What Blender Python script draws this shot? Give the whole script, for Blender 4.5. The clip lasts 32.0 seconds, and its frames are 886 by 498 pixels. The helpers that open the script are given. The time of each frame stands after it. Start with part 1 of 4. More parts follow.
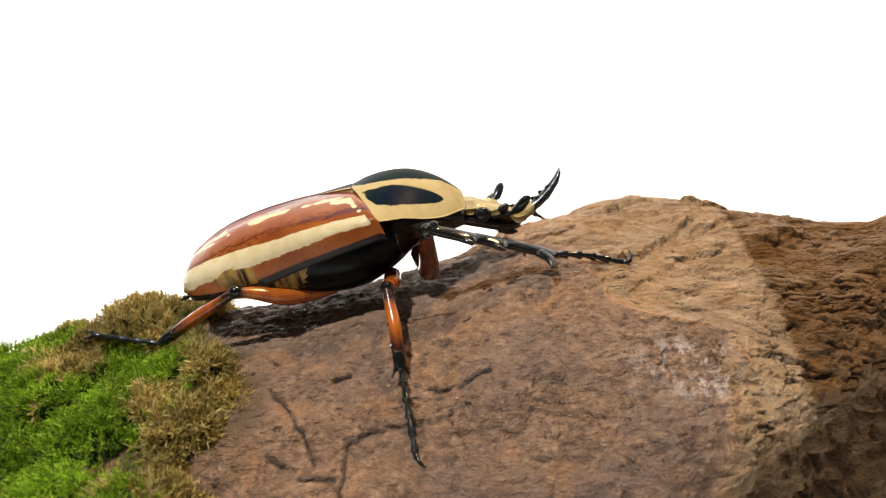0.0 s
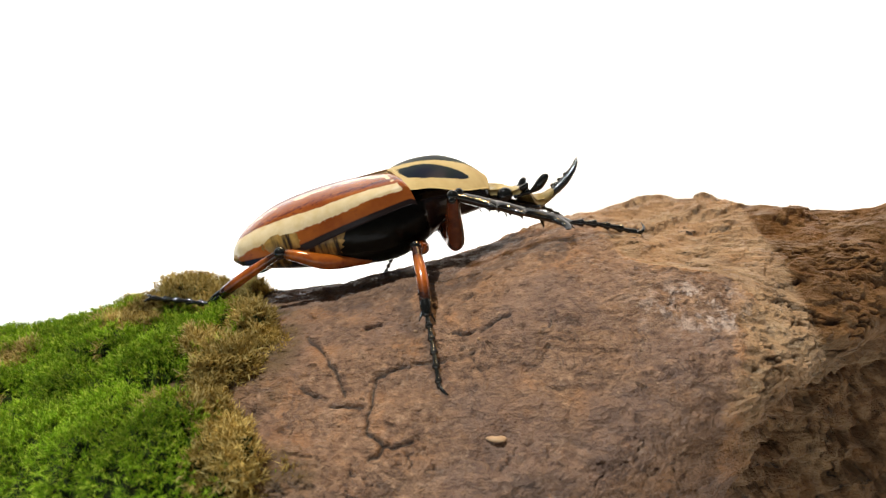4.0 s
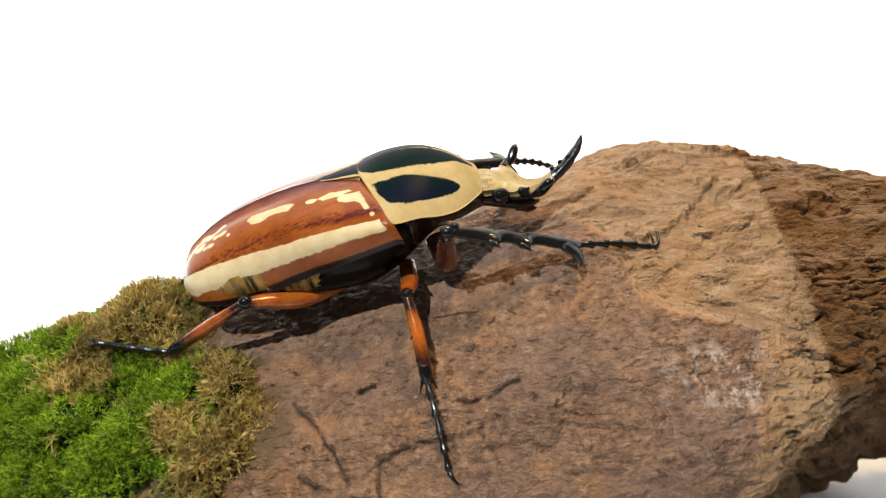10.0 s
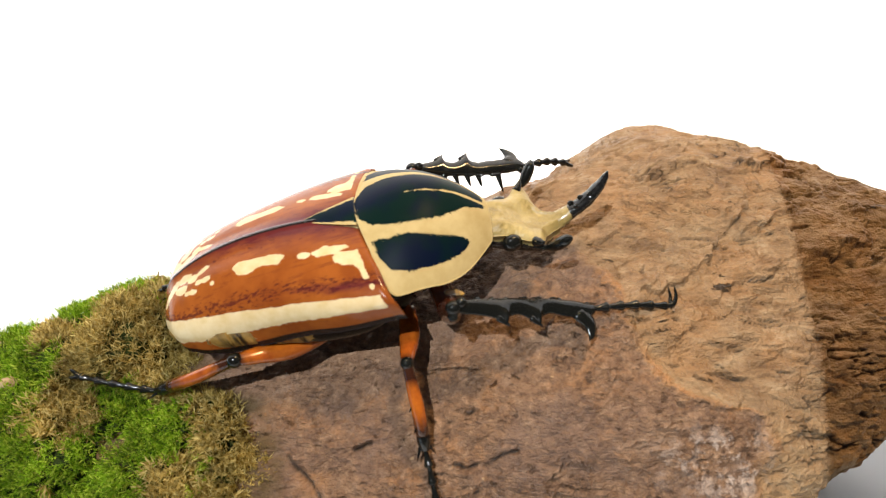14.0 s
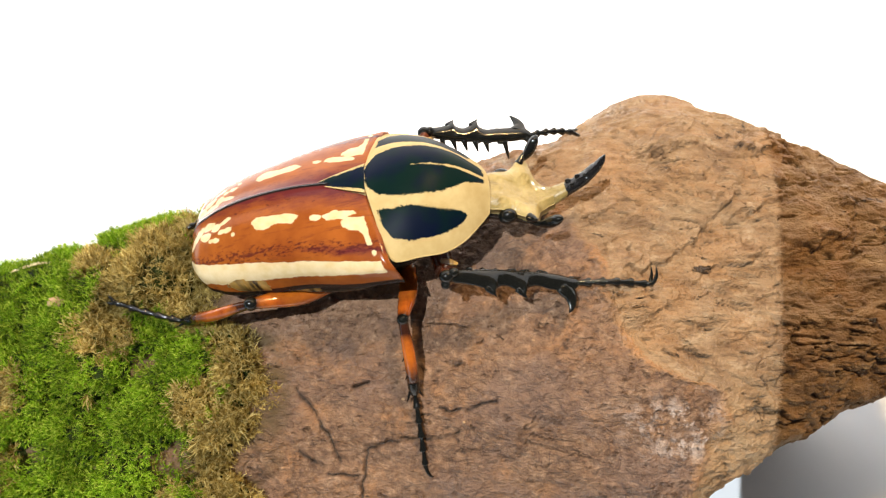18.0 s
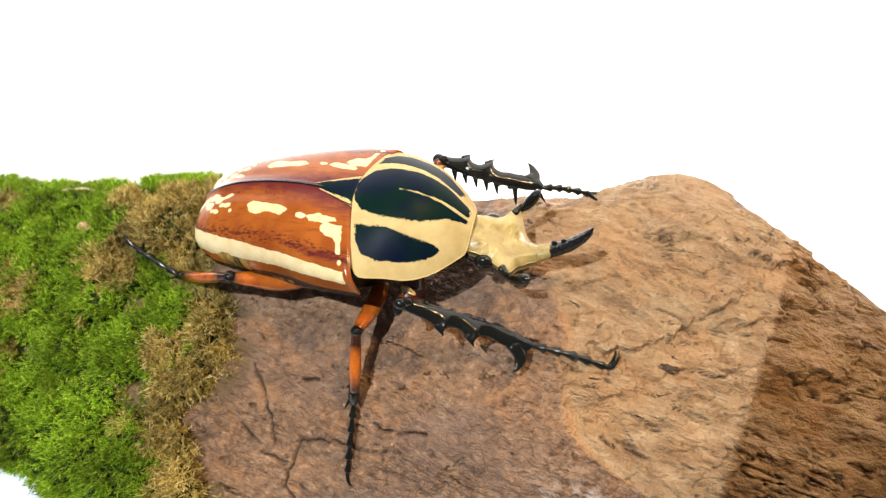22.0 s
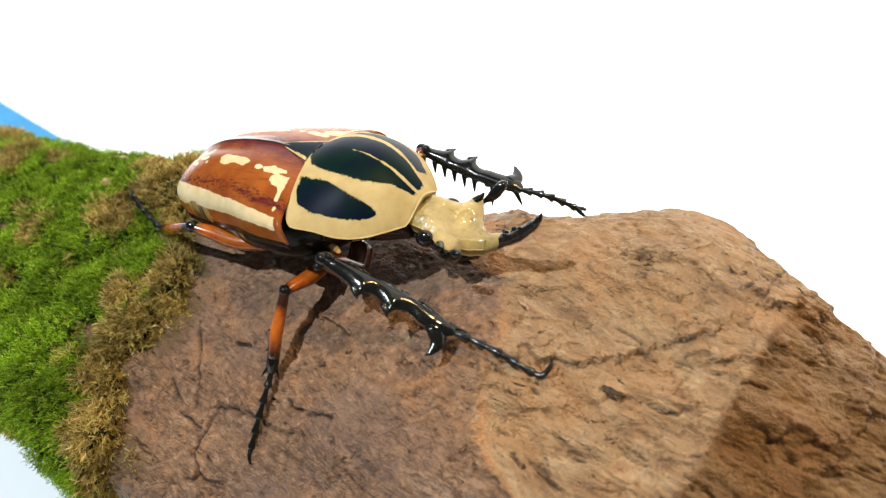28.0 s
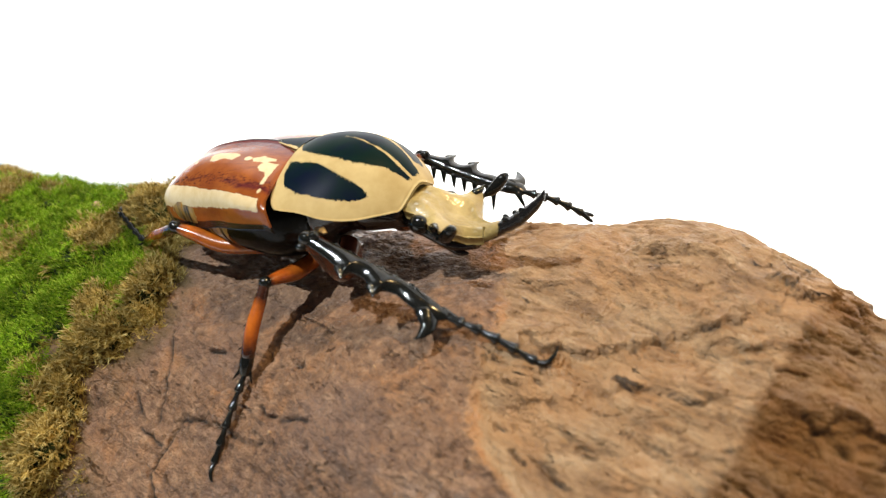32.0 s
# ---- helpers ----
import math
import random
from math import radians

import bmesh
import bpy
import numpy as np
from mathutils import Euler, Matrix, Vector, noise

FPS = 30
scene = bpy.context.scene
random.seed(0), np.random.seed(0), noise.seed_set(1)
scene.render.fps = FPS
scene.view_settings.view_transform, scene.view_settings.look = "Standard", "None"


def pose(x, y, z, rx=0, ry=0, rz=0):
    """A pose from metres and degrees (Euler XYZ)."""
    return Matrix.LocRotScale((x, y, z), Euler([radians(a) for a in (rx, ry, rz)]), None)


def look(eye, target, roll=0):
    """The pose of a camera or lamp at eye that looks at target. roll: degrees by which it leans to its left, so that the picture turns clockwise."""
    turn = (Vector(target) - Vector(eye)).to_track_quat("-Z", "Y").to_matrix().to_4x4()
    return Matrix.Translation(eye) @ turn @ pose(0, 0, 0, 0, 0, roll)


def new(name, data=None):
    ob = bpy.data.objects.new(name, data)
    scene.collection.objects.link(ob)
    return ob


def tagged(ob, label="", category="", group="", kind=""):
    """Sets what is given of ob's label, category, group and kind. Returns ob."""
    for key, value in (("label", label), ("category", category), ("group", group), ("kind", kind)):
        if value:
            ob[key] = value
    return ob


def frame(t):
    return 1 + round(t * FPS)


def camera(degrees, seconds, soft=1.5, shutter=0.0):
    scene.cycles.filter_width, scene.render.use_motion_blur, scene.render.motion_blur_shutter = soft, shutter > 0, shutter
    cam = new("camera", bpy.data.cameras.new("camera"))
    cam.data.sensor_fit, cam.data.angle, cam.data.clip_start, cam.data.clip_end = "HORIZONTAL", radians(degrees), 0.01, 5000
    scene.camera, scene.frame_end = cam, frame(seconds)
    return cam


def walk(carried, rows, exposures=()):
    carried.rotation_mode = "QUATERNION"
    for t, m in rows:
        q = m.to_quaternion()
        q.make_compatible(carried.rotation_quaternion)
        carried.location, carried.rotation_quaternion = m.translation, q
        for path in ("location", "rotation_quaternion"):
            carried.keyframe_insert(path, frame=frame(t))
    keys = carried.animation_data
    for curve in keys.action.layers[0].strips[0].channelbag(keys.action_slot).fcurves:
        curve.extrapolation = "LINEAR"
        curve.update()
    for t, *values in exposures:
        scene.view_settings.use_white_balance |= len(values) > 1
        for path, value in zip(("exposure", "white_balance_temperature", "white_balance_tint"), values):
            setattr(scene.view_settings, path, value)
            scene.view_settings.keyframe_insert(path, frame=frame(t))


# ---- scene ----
cam = camera(67.48, 32.0, 1.25)
# seconds, eye in metres, turn in degrees
PATH = [
    (0.0, 0.00131, 0.00017, 0.10481, 77.241, 0.566, 0.129),
    (0.5, -0.00160, -0.00189, 0.10316, 77.404, 1.398, -0.527),
    (1.0, -0.00139, -0.00283, 0.10115, 78.024, 2.027, 0.067),
    (1.5, -0.00050, -0.00593, 0.09656, 80.016, 1.861, 0.851),
    (2.0, 0.00068, -0.01003, 0.09043, 82.416, 1.625, 1.686),
    (2.5, 0.00240, -0.01197, 0.08709, 83.743, 1.263, 2.598),
    (3.0, 0.00385, -0.01329, 0.08383, 85.259, 0.851, 3.522),
    (3.5, 0.00415, -0.01419, 0.08186, 85.998, 0.777, 3.623),
    (5.5, 0.00278, -0.01065, 0.08818, 83.577, 1.159, 2.878),
    (6.0, -0.00043, -0.00697, 0.09535, 80.397, 1.710, 1.446),
    (6.5, -0.00546, 0.00190, 0.10782, 74.959, 2.135, -0.811),
    (7.0, -0.00840, 0.00851, 0.11515, 71.685, 2.578, -2.610),
    (7.5, -0.01150, 0.01191, 0.11897, 69.531, 2.878, -4.083),
    (8.0, -0.01210, 0.01600, 0.12295, 67.482, 2.992, -4.598),
    (8.5, -0.01338, 0.01629, 0.12410, 66.545, 2.854, -5.126),
    (9.0, -0.01273, 0.01398, 0.12431, 65.642, 2.416, -4.614),
    (9.5, -0.00928, 0.01462, 0.12556, 64.649, 2.191, -3.647),
    (10.0, -0.00605, 0.01659, 0.12843, 62.917, 1.692, -2.934),
    (10.5, -0.00398, 0.01751, 0.13081, 61.294, 1.248, -2.004),
    (11.0, -0.00403, 0.01955, 0.13367, 59.608, 0.872, -1.604),
    (11.5, -0.00447, 0.02260, 0.13749, 57.486, 0.268, -1.192),
    (12.0, -0.00370, 0.02848, 0.14219, 54.800, -0.240, -0.400),
    (12.5, -0.00458, 0.03214, 0.14565, 52.909, -0.969, -0.395),
    (13.0, -0.00735, 0.03674, 0.15020, 50.193, -1.522, -1.556),
    (13.5, -0.00800, 0.04269, 0.15366, 47.741, -1.562, -2.186),
    (14.0, -0.00833, 0.04858, 0.15670, 45.405, -1.539, -2.694),
    (14.5, -0.00996, 0.04878, 0.15879, 44.146, -2.020, -3.213),
    (15.0, -0.01290, 0.04299, 0.15976, 43.646, -2.323, -3.881),
    (15.5, -0.01266, 0.04335, 0.16321, 41.481, -2.567, -3.527),
    (17.5, -0.00848, 0.05152, 0.17037, 36.889, -2.777, -0.527),
    (18.0, -0.00400, 0.05057, 0.17089, 36.780, -2.483, 2.176),
    (18.5, 0.00163, 0.05014, 0.17001, 37.375, -1.908, 4.974),
    (19.0, 0.00516, 0.05103, 0.16967, 37.561, -1.643, 7.152),
    (19.5, 0.00868, 0.05477, 0.17084, 36.819, -1.388, 9.853),
    (20.0, 0.01000, 0.05862, 0.17273, 35.961, -1.808, 12.792),
    (20.5, 0.01425, 0.05731, 0.17359, 36.111, -1.985, 15.576),
    (21.0, 0.01547, 0.05655, 0.17381, 36.499, -2.595, 17.292),
    (21.5, 0.01649, 0.05586, 0.17563, 36.335, -3.716, 18.439),
    (22.0, 0.01746, 0.05803, 0.17722, 35.668, -4.164, 19.967),
    (22.5, 0.01882, 0.05844, 0.17813, 35.392, -4.417, 21.217),
    (23.0, 0.02087, 0.05838, 0.17802, 35.583, -4.476, 22.676),
    (23.5, 0.02356, 0.06013, 0.17817, 35.583, -4.330, 24.669),
    (24.0, 0.02753, 0.06245, 0.17770, 35.837, -3.952, 26.940),
    (24.5, 0.03106, 0.06152, 0.17509, 37.125, -3.375, 28.381),
    (25.0, 0.03325, 0.06259, 0.17326, 38.008, -3.027, 29.906),
    (25.5, 0.03657, 0.06046, 0.16966, 39.944, -2.968, 31.300),
    (27.5, 0.05030, 0.06082, 0.15860, 44.986, -1.534, 34.067),
    (28.0, 0.05425, 0.06065, 0.15595, 46.277, -1.536, 35.314),
    (28.5, 0.05691, 0.05813, 0.15210, 48.679, -2.603, 36.356),
    (29.0, 0.05983, 0.05899, 0.14743, 50.757, -2.258, 37.070),
    (29.5, 0.06145, 0.05740, 0.14245, 53.084, -2.324, 37.768),
    (30.0, 0.06270, 0.05717, 0.13698, 55.634, -2.101, 38.009),
    (30.5, 0.06115, 0.05707, 0.13534, 56.586, -2.119, 37.418),
    (31.0, 0.06139, 0.05638, 0.13288, 58.225, -2.759, 37.690),
    (31.5, 0.06169, 0.05482, 0.13180, 58.850, -3.150, 37.742),
    (32.0, 0.06086, 0.05706, 0.13383, 57.267, -1.822, 36.836),
]
cam.data.dof.use_dof, cam.data.dof.focus_distance, cam.data.dof.aperture_fstop = True, 0.116, 20.0
# the clip's camera sets its own exposure as it goes
EXPOSURES = [
    (0.0, -0.15, 6500, 10), (6.0, -0.16, 6500, 10), (8.5, -0.27, 6500, 10), (10.5, -0.10, 6500, 10), (12.0, -0.03, 6500, 10), (14.5, -0.14, 6500, 10), (15.5, -0.02, 6500, 10), (18.0, 0.08, 6500, 10), (20.0, 0.12, 6500, 10), (22.0, 0.16, 6400, 8),
    (23.0, -0.22, 6200, 4), (25.0, -0.20, 6200, 4), (28.0, -0.12, 6300, 6), (32.0, -0.08, 6400, 8),
]
walk(cam, [(t, pose(*row)) for t, *row in PATH], EXPOSURES)

# ---- light ----
# even ambient fill added from every side; no tent is built
world = bpy.data.worlds.new("ambient_fill")
world.use_nodes = True
scene.world = world
wn = world.node_tree.nodes["Background"]
wn.inputs["Color"].default_value = (0.93, 0.96, 1.0, 1)
wn.inputs["Strength"].default_value = 0.085


def softbox(name, eye, target, size, watts, colour):
    data = bpy.data.lights.new(name, "AREA")
    data.shape, data.size, data.energy, data.color = "DISK", size, watts, colour
    ob = new(name, data)
    ob.matrix_world = look(eye, target)
    return ob


softbox("warm_lamp", (0.10, 0.20, 0.56), (0.0, 0.12, 0.075), 0.045, 2.0, (1.0, 0.67, 0.31))
# cool lamp, whose cone rim imitates a cast shadow across the log's bare end
spot = bpy.data.lights.new("cool_lamp", "SPOT")
spot.energy, spot.color, spot.shadow_soft_size, spot.spot_size, spot.spot_blend = 27, (0.93, 0.98, 1.0), 0.0007, radians(64), 0.002
# line on the wood where the rim stands for a shadow's edge
LAMP_EYE, SHADE_EDGE, SHADE_ALONG = Vector((-0.20, -0.18, 0.70)), Vector((0.0580, 0.122, 0.076)), Vector((0.10, 1.0, 0.25)).normalized()
beam = (SHADE_EDGE - LAMP_EYE).normalized()
beam.rotate(Matrix.Rotation(radians(31.95), 3, SHADE_ALONG - beam * SHADE_ALONG.dot(beam)))
spot_ob = new("cool_lamp", spot)
spot_ob.matrix_world = look(LAMP_EYE, LAMP_EYE + beam)

# ---- materials ----
MM = 0.001


class Nodes:
    """A small helper to write node materials in few lines."""

    def __init__(self, name, rough=0.5, coat=0.0, spec=0.5):
        self.mat = bpy.data.materials.new(name)
        self.mat.use_nodes = True
        self.tree = self.mat.node_tree
        self.bsdf = self.tree.nodes["Principled BSDF"]
        self.bsdf.inputs["Roughness"].default_value = rough
        self.bsdf.inputs["Coat Weight"].default_value = coat
        self.bsdf.inputs["Coat Roughness"].default_value = 0.12
        self.bsdf.inputs["Specular IOR Level"].default_value = spec
        self.coord = self.add("ShaderNodeTexCoord").outputs["Object"]

    def add(self, kind, **values):
        node = self.tree.nodes.new(kind)
        for key, value in values.items():
            node.inputs[key].default_value = value
        return node

    def link(self, a, b):
        self.tree.links.new(a, b)

    def stretched(self, x, y, z):
        node = self.add("ShaderNodeMapping")
        node.inputs["Scale"].default_value = (x, y, z)
        self.link(self.coord, node.inputs["Vector"])
        return node.outputs["Vector"]

    def noise(self, scale, detail=5.0, rough=0.6, vector=None, distortion=0.0):
        node = self.add("ShaderNodeTexNoise", Scale=scale, Detail=detail, Roughness=rough, Distortion=distortion)
        self.link(vector or self.coord, node.inputs["Vector"])
        return node.outputs["Fac"]

    def voronoi(self, scale, vector=None, feature="F1"):
        node = self.add("ShaderNodeTexVoronoi", Scale=scale)
        node.feature = feature
        self.link(vector or self.coord, node.inputs["Vector"])
        return node.outputs["Distance"]

    def attribute(self, name):
        node = self.add("ShaderNodeAttribute")
        node.attribute_name = name
        return node.outputs["Fac"]

    def island(self):
        return self.add("ShaderNodeNewGeometry").outputs["Random Per Island"]

    def ramp(self, fac, *stops):
        node = self.add("ShaderNodeValToRGB")
        band = node.color_ramp
        while len(band.elements) < len(stops):
            band.elements.new(0.5)
        for element, (at, colour) in zip(band.elements, stops):
            element.position = at
            element.color = (*colour, 1) if len(colour) == 3 else colour
        self.link(fac, node.inputs["Fac"])
        return node.outputs["Color"]

    def math(self, how, a, b=0.5, clamp=False):
        node = self.add("ShaderNodeMath")
        node.operation, node.use_clamp = how, clamp
        for socket, value in zip(node.inputs, (a, b)):
            if isinstance(value, (int, float)):
                socket.default_value = value
            else:
                self.link(value, socket)
        return node.outputs[0]

    def step(self, value, width):
        """0 below -width, 1 above +width."""
        node = self.add("ShaderNodeMapRange")
        node.inputs["From Min"].default_value, node.inputs["From Max"].default_value = -width, width
        self.link(value, node.inputs["Value"])
        return node.outputs["Result"]

    def mix(self, fac, a, b, how="MIX"):
        node = self.add("ShaderNodeMix")
        node.data_type, node.blend_type = "RGBA", how
        for socket, value in ((node.inputs[0], fac), (node.inputs[6], a), (node.inputs[7], b)):
            if isinstance(value, (int, float)):
                socket.default_value = value
            elif isinstance(value, tuple):
                socket.default_value = (*value, 1)
            else:
                self.link(value, socket)
        return node.outputs[2]

    def bump(self, height, strength, distance):
        node = self.add("ShaderNodeBump", Strength=strength, Distance=distance)
        self.link(height, node.inputs["Height"])
        self.link(node.outputs["Normal"], self.bsdf.inputs["Normal"])
        return self

    def colour(self, value, rough=None):
        self.link(value, self.bsdf.inputs["Base Color"])
        if rough is not None:
            self.link(rough, self.bsdf.inputs["Roughness"])
        return self.mat


def black_chitin(name, tint=(0.004, 0.0042, 0.0035), rough=0.22, spec=0.5):
    n = Nodes(name, rough, 0.0, spec)
    grain = n.noise(900, 4)
    n.bump(n.math("ADD", n.noise(420, 3, 0.5), n.math("MULTIPLY", n.noise(2200, 3), 0.25)), 0.22, 0.0004)
    return n.colour(n.mix(grain, tint, tuple(c * 1.6 + 0.0005 for c in tint)), n.ramp(n.noise(500), (0.3, (0.08,) * 3), (0.7, (0.20,) * 3)))


def amber_chitin(name, light, dark):
    n = Nodes(name, 0.25, 0.8, 0.3)
    n.bump(n.math("ADD", n.math("MULTIPLY", n.voronoi(2400), 0.1), n.noise(380, 4)), 0.2, 0.0004)
    ends = n.math("ADD", n.attribute("dark_end"), n.math("MULTIPLY", n.math("SUBTRACT", n.noise(420, 5), 0.5), 0.8))
    return n.colour(n.mix(n.ramp(ends, (0.35, (0, 0, 0)), (0.8, (0.95,) * 3)), n.ramp(n.noise(200, 6, 0.65), (0.34, dark), (0.62, light)), (0.016, 0.005, 0.003)))


def elytron_material():
    n = Nodes("elytron_red_brown", 0.2, 0.0, 0.2)
    along = n.stretched(0.25, 1, 1)
    streak = n.noise(900, 4, 0.6, along)
    red = n.ramp(n.noise(130, 4), (0.3, (0.19, 0.044, 0.009)), (0.7, (0.32, 0.092, 0.015)))
    purple = n.mix(n.math("MULTIPLY", 0.9, n.step(n.math("ADD", n.attribute("dusk"), n.math("MULTIPLY", n.math("SUBTRACT", streak, 0.5), 1.4)), 0.45)), red, (0.085, 0.012, 0.017))
    fleck = n.step(n.math("ADD", n.attribute("fleck"), n.math("MULTIPLY", n.math("SUBTRACT", n.noise(2300, 3, 0.6, n.stretched(0.45, 1, 1)), 0.5), 3.4)), 0.25)
    red = n.mix(n.math("MULTIPLY", fleck, 0.75), purple, (0.050, 0.008, 0.011))
    lines = n.ramp(n.noise(1500, 4, 0.6, n.stretched(0.10, 1, 1)), (0.56, (0, 0, 0)), (0.64, (0.45,) * 3))
    red = n.mix(n.math("MULTIPLY", lines, n.ramp(n.noise(140, 3), (0.4, (0.1,) * 3), (0.6, (1,) * 3))), red, (0.075, 0.012, 0.012))
    cream = n.ramp(n.noise(420, 4), (0.3, (0.56, 0.41, 0.20)), (0.7, (0.66, 0.53, 0.32)))
    wobble = n.math("MULTIPLY", n.math("SUBTRACT", n.noise(1100, 4, 0.65, n.stretched(0.6, 1, 1)), 0.5), 0.9)
    mask = n.step(n.math("ADD", n.attribute("cream"), wobble), 0.07)
    col = n.mix(mask, red, cream)
    edge = n.step(n.math("ADD", n.attribute("black"), n.math("MULTIPLY", wobble, 0.15)), 0.06)
    col = n.mix(edge, col, (0.012, 0.007, 0.006))
    n.bump(n.math("ADD", n.voronoi(1900), n.math("MULTIPLY", mask, 0.5)), 0.16, 0.00008)
    return n.colour(col, n.ramp(mask, (0.0, (0.17,) * 3), (1.0, (0.28,) * 3)))


def pronotum_material():
    n = Nodes("pronotum_cream_black", 0.4, 0.0, 0.04)
    cream = n.ramp(n.noise(300, 4), (0.3, (0.40, 0.292, 0.122)), (0.7, (0.50, 0.385, 0.185)))
    wobble = n.math("MULTIPLY", n.math("SUBTRACT", n.noise(2400, 6, 0.78), 0.5), 1.5)
    wobble = n.math("ADD", wobble, n.math("MULTIPLY", n.math("SUBTRACT", n.noise(620, 4, 0.65), 0.5), 1.0))
    dark = n.ramp(n.noise(90, 3), (0.42, (0.002, 0.005, 0.016)), (0.58, (0.002, 0.011, 0.009)))
    mask = n.step(n.math("ADD", n.attribute("black"), wobble), 0.06)
    n.bump(n.math("ADD", n.voronoi(2600), n.math("MULTIPLY", mask, -0.4)), 0.05, 0.00004)
    return n.colour(n.mix(mask, cream, dark), n.ramp(mask, (0.0, (0.45,) * 3), (1.0, (0.40,) * 3)))


def horn_material():
    n = Nodes("head_cream_black", 0.34, 0.3)
    cream = n.ramp(n.noise(260, 5), (0.32, (0.20, 0.138, 0.036)), (0.5, (0.34, 0.250, 0.088)), (0.7, (0.43, 0.325, 0.128)))
    wobble = n.math("MULTIPLY", n.math("SUBTRACT", n.noise(1200, 5, 0.7), 0.5), 2.2)
    mask = n.step(n.math("ADD", n.attribute("black"), wobble), 0.12)
    n.bump(n.math("ADD", n.math("MULTIPLY", n.voronoi(1700), 0.2), n.noise(420, 4)), 0.5, 0.0006)
    return n.colour(n.mix(mask, cream, (0.008, 0.007, 0.007)), n.ramp(mask, (0.0, (0.4,) * 3), (1.0, (0.2,) * 3)))


def wood_material():
    n = Nodes("driftwood", 0.72, 0.0, 0.42)
    grain = n.stretched(0.6, 1, 1)
    tan = n.ramp(n.noise(420, 7, 0.62, n.stretched(0.45, 1, 1), 0.4), (0.28, (0.150, 0.080, 0.038)), (0.42, (0.285, 0.170, 0.088)), (0.56, (0.385, 0.250, 0.140)), (0.72, (0.53, 0.385, 0.245)))
    tan = n.mix(n.ramp(n.noise(75, 7, 0.7), (0.45, (0, 0, 0)), (0.62, (0.5,) * 3)), tan, (0.46, 0.235, 0.095))
    tan = n.mix(n.ramp(n.noise(150, 7, 0.7, grain), (0.53, (0, 0, 0)), (0.64, (0.6,) * 3)), tan, (0.190, 0.112, 0.060))
    tan = n.mix(n.ramp(n.noise(48, 6, 0.6, n.stretched(0.7, 1, 1)), (0.52, (0, 0, 0)), (0.66, (0.5,) * 3)), tan, (0.50, 0.345, 0.195))
    # shade along the steps of the layers is painted into the tan
    tan = n.mix(n.math("MULTIPLY", n.attribute("step_shade"), n.ramp(n.noise(300, 6), (0.48, (0, 0, 0)), (0.60, (0.5,) * 3))), tan, (0.070, 0.036, 0.018))
    bark = n.ramp(n.noise(650, 6, 0.68), (0.30, (0.080, 0.046, 0.028)), (0.45, (0.165, 0.099, 0.060)), (0.58, (0.220, 0.140, 0.088)), (0.72, (0.36, 0.25, 0.165)))
    bark = n.mix(n.ramp(n.noise(120, 8, 0.72), (0.53, (0, 0, 0)), (0.64, (0.45,) * 3)), bark, (0.33, 0.170, 0.070))
    bark = n.mix(n.ramp(n.noise(52, 7, 0.66), (0.50, (0, 0, 0)), (0.62, (0.7,) * 3)), bark, (0.150, 0.100, 0.078))
    bark = n.mix(n.ramp(n.noise(190, 8, 0.75, n.stretched(1, 1.3, 1)), (0.55, (0, 0, 0)), (0.66, (0.45,) * 3)), bark, (0.31, 0.225, 0.165))
    vein = n.ramp(n.math("ABSOLUTE", n.math("SUBTRACT", n.noise(150, 7, 0.68, None, 1.2), 0.5)), (0.0, (0.75,) * 3), (0.03, (0.3,) * 3), (0.07, (0, 0, 0)))
    bark = n.mix(n.math("MULTIPLY", vein, n.ramp(n.noise(70, 4), (0.45, (0, 0, 0)), (0.58, (1, 1, 1)))), bark, (0.060, 0.034, 0.022))
    zone = n.math("ADD", n.attribute("zone"), n.math("MULTIPLY", n.math("SUBTRACT", n.noise(300, 9, 0.82), 0.5), 3.4))
    rim = n.math("MULTIPLY", n.ramp(n.math("ABSOLUTE", n.math("SUBTRACT", zone, 0.1)), (0.0, (1, 1, 1)), (0.45, (0, 0, 0))), n.ramp(n.noise(120, 4), (0.42, (0.1,) * 3), (0.6, (0.9,) * 3)))
    zone = n.step(zone, 0.45)
    col = n.mix(zone, bark, tan)
    col = n.mix(n.math("MULTIPLY", rim, 0.7), col, (0.46, 0.215, 0.075))
    white = n.math("MULTIPLY", n.attribute("bloom"), n.ramp(n.noise(420, 6, 0.7, n.stretched(1, 0.5, 1)), (0.48, (0, 0, 0)), (0.60, (0.8,) * 3)))
    col = n.mix(white, col, (0.56, 0.51, 0.48))
    soil = n.math("MULTIPLY", n.attribute("soil"), n.ramp(n.noise(260, 6), (0.35, (0.2,) * 3), (0.6, (1,) * 3)))
    col = n.mix(soil, col, (0.085, 0.058, 0.024))
    pits = n.ramp(n.noise(260, 8, 0.70, n.stretched(0.30, 1, 1), 0.5), (0.335, (1, 1, 1)), (0.360, (0, 0, 0)))
    small = n.ramp(n.noise(700, 6, 0.70, n.stretched(0.5, 1, 1), 0.4), (0.36, (1, 1, 1)), (0.39, (0, 0, 0)))
    pits = n.math("MAXIMUM", pits, n.math("MULTIPLY", small, n.ramp(n.noise(95, 5, 0.65), (0.50, (0, 0, 0)), (0.60, (1, 1, 1)))))
    col = n.mix(n.math("MULTIPLY", pits, n.math("ADD", 0.4, n.math("MULTIPLY", zone, 0.5))), col, (0.016, 0.009, 0.006))
    speck = n.ramp(n.voronoi(420), (0.05, (1, 1, 1)), (0.09, (0, 0, 0)))
    col = n.mix(n.math("MULTIPLY", speck, n.ramp(n.noise(330, 3), (0.56, (0, 0, 0)), (0.6, (0.8,) * 3))), col, (0.52, 0.36, 0.21))
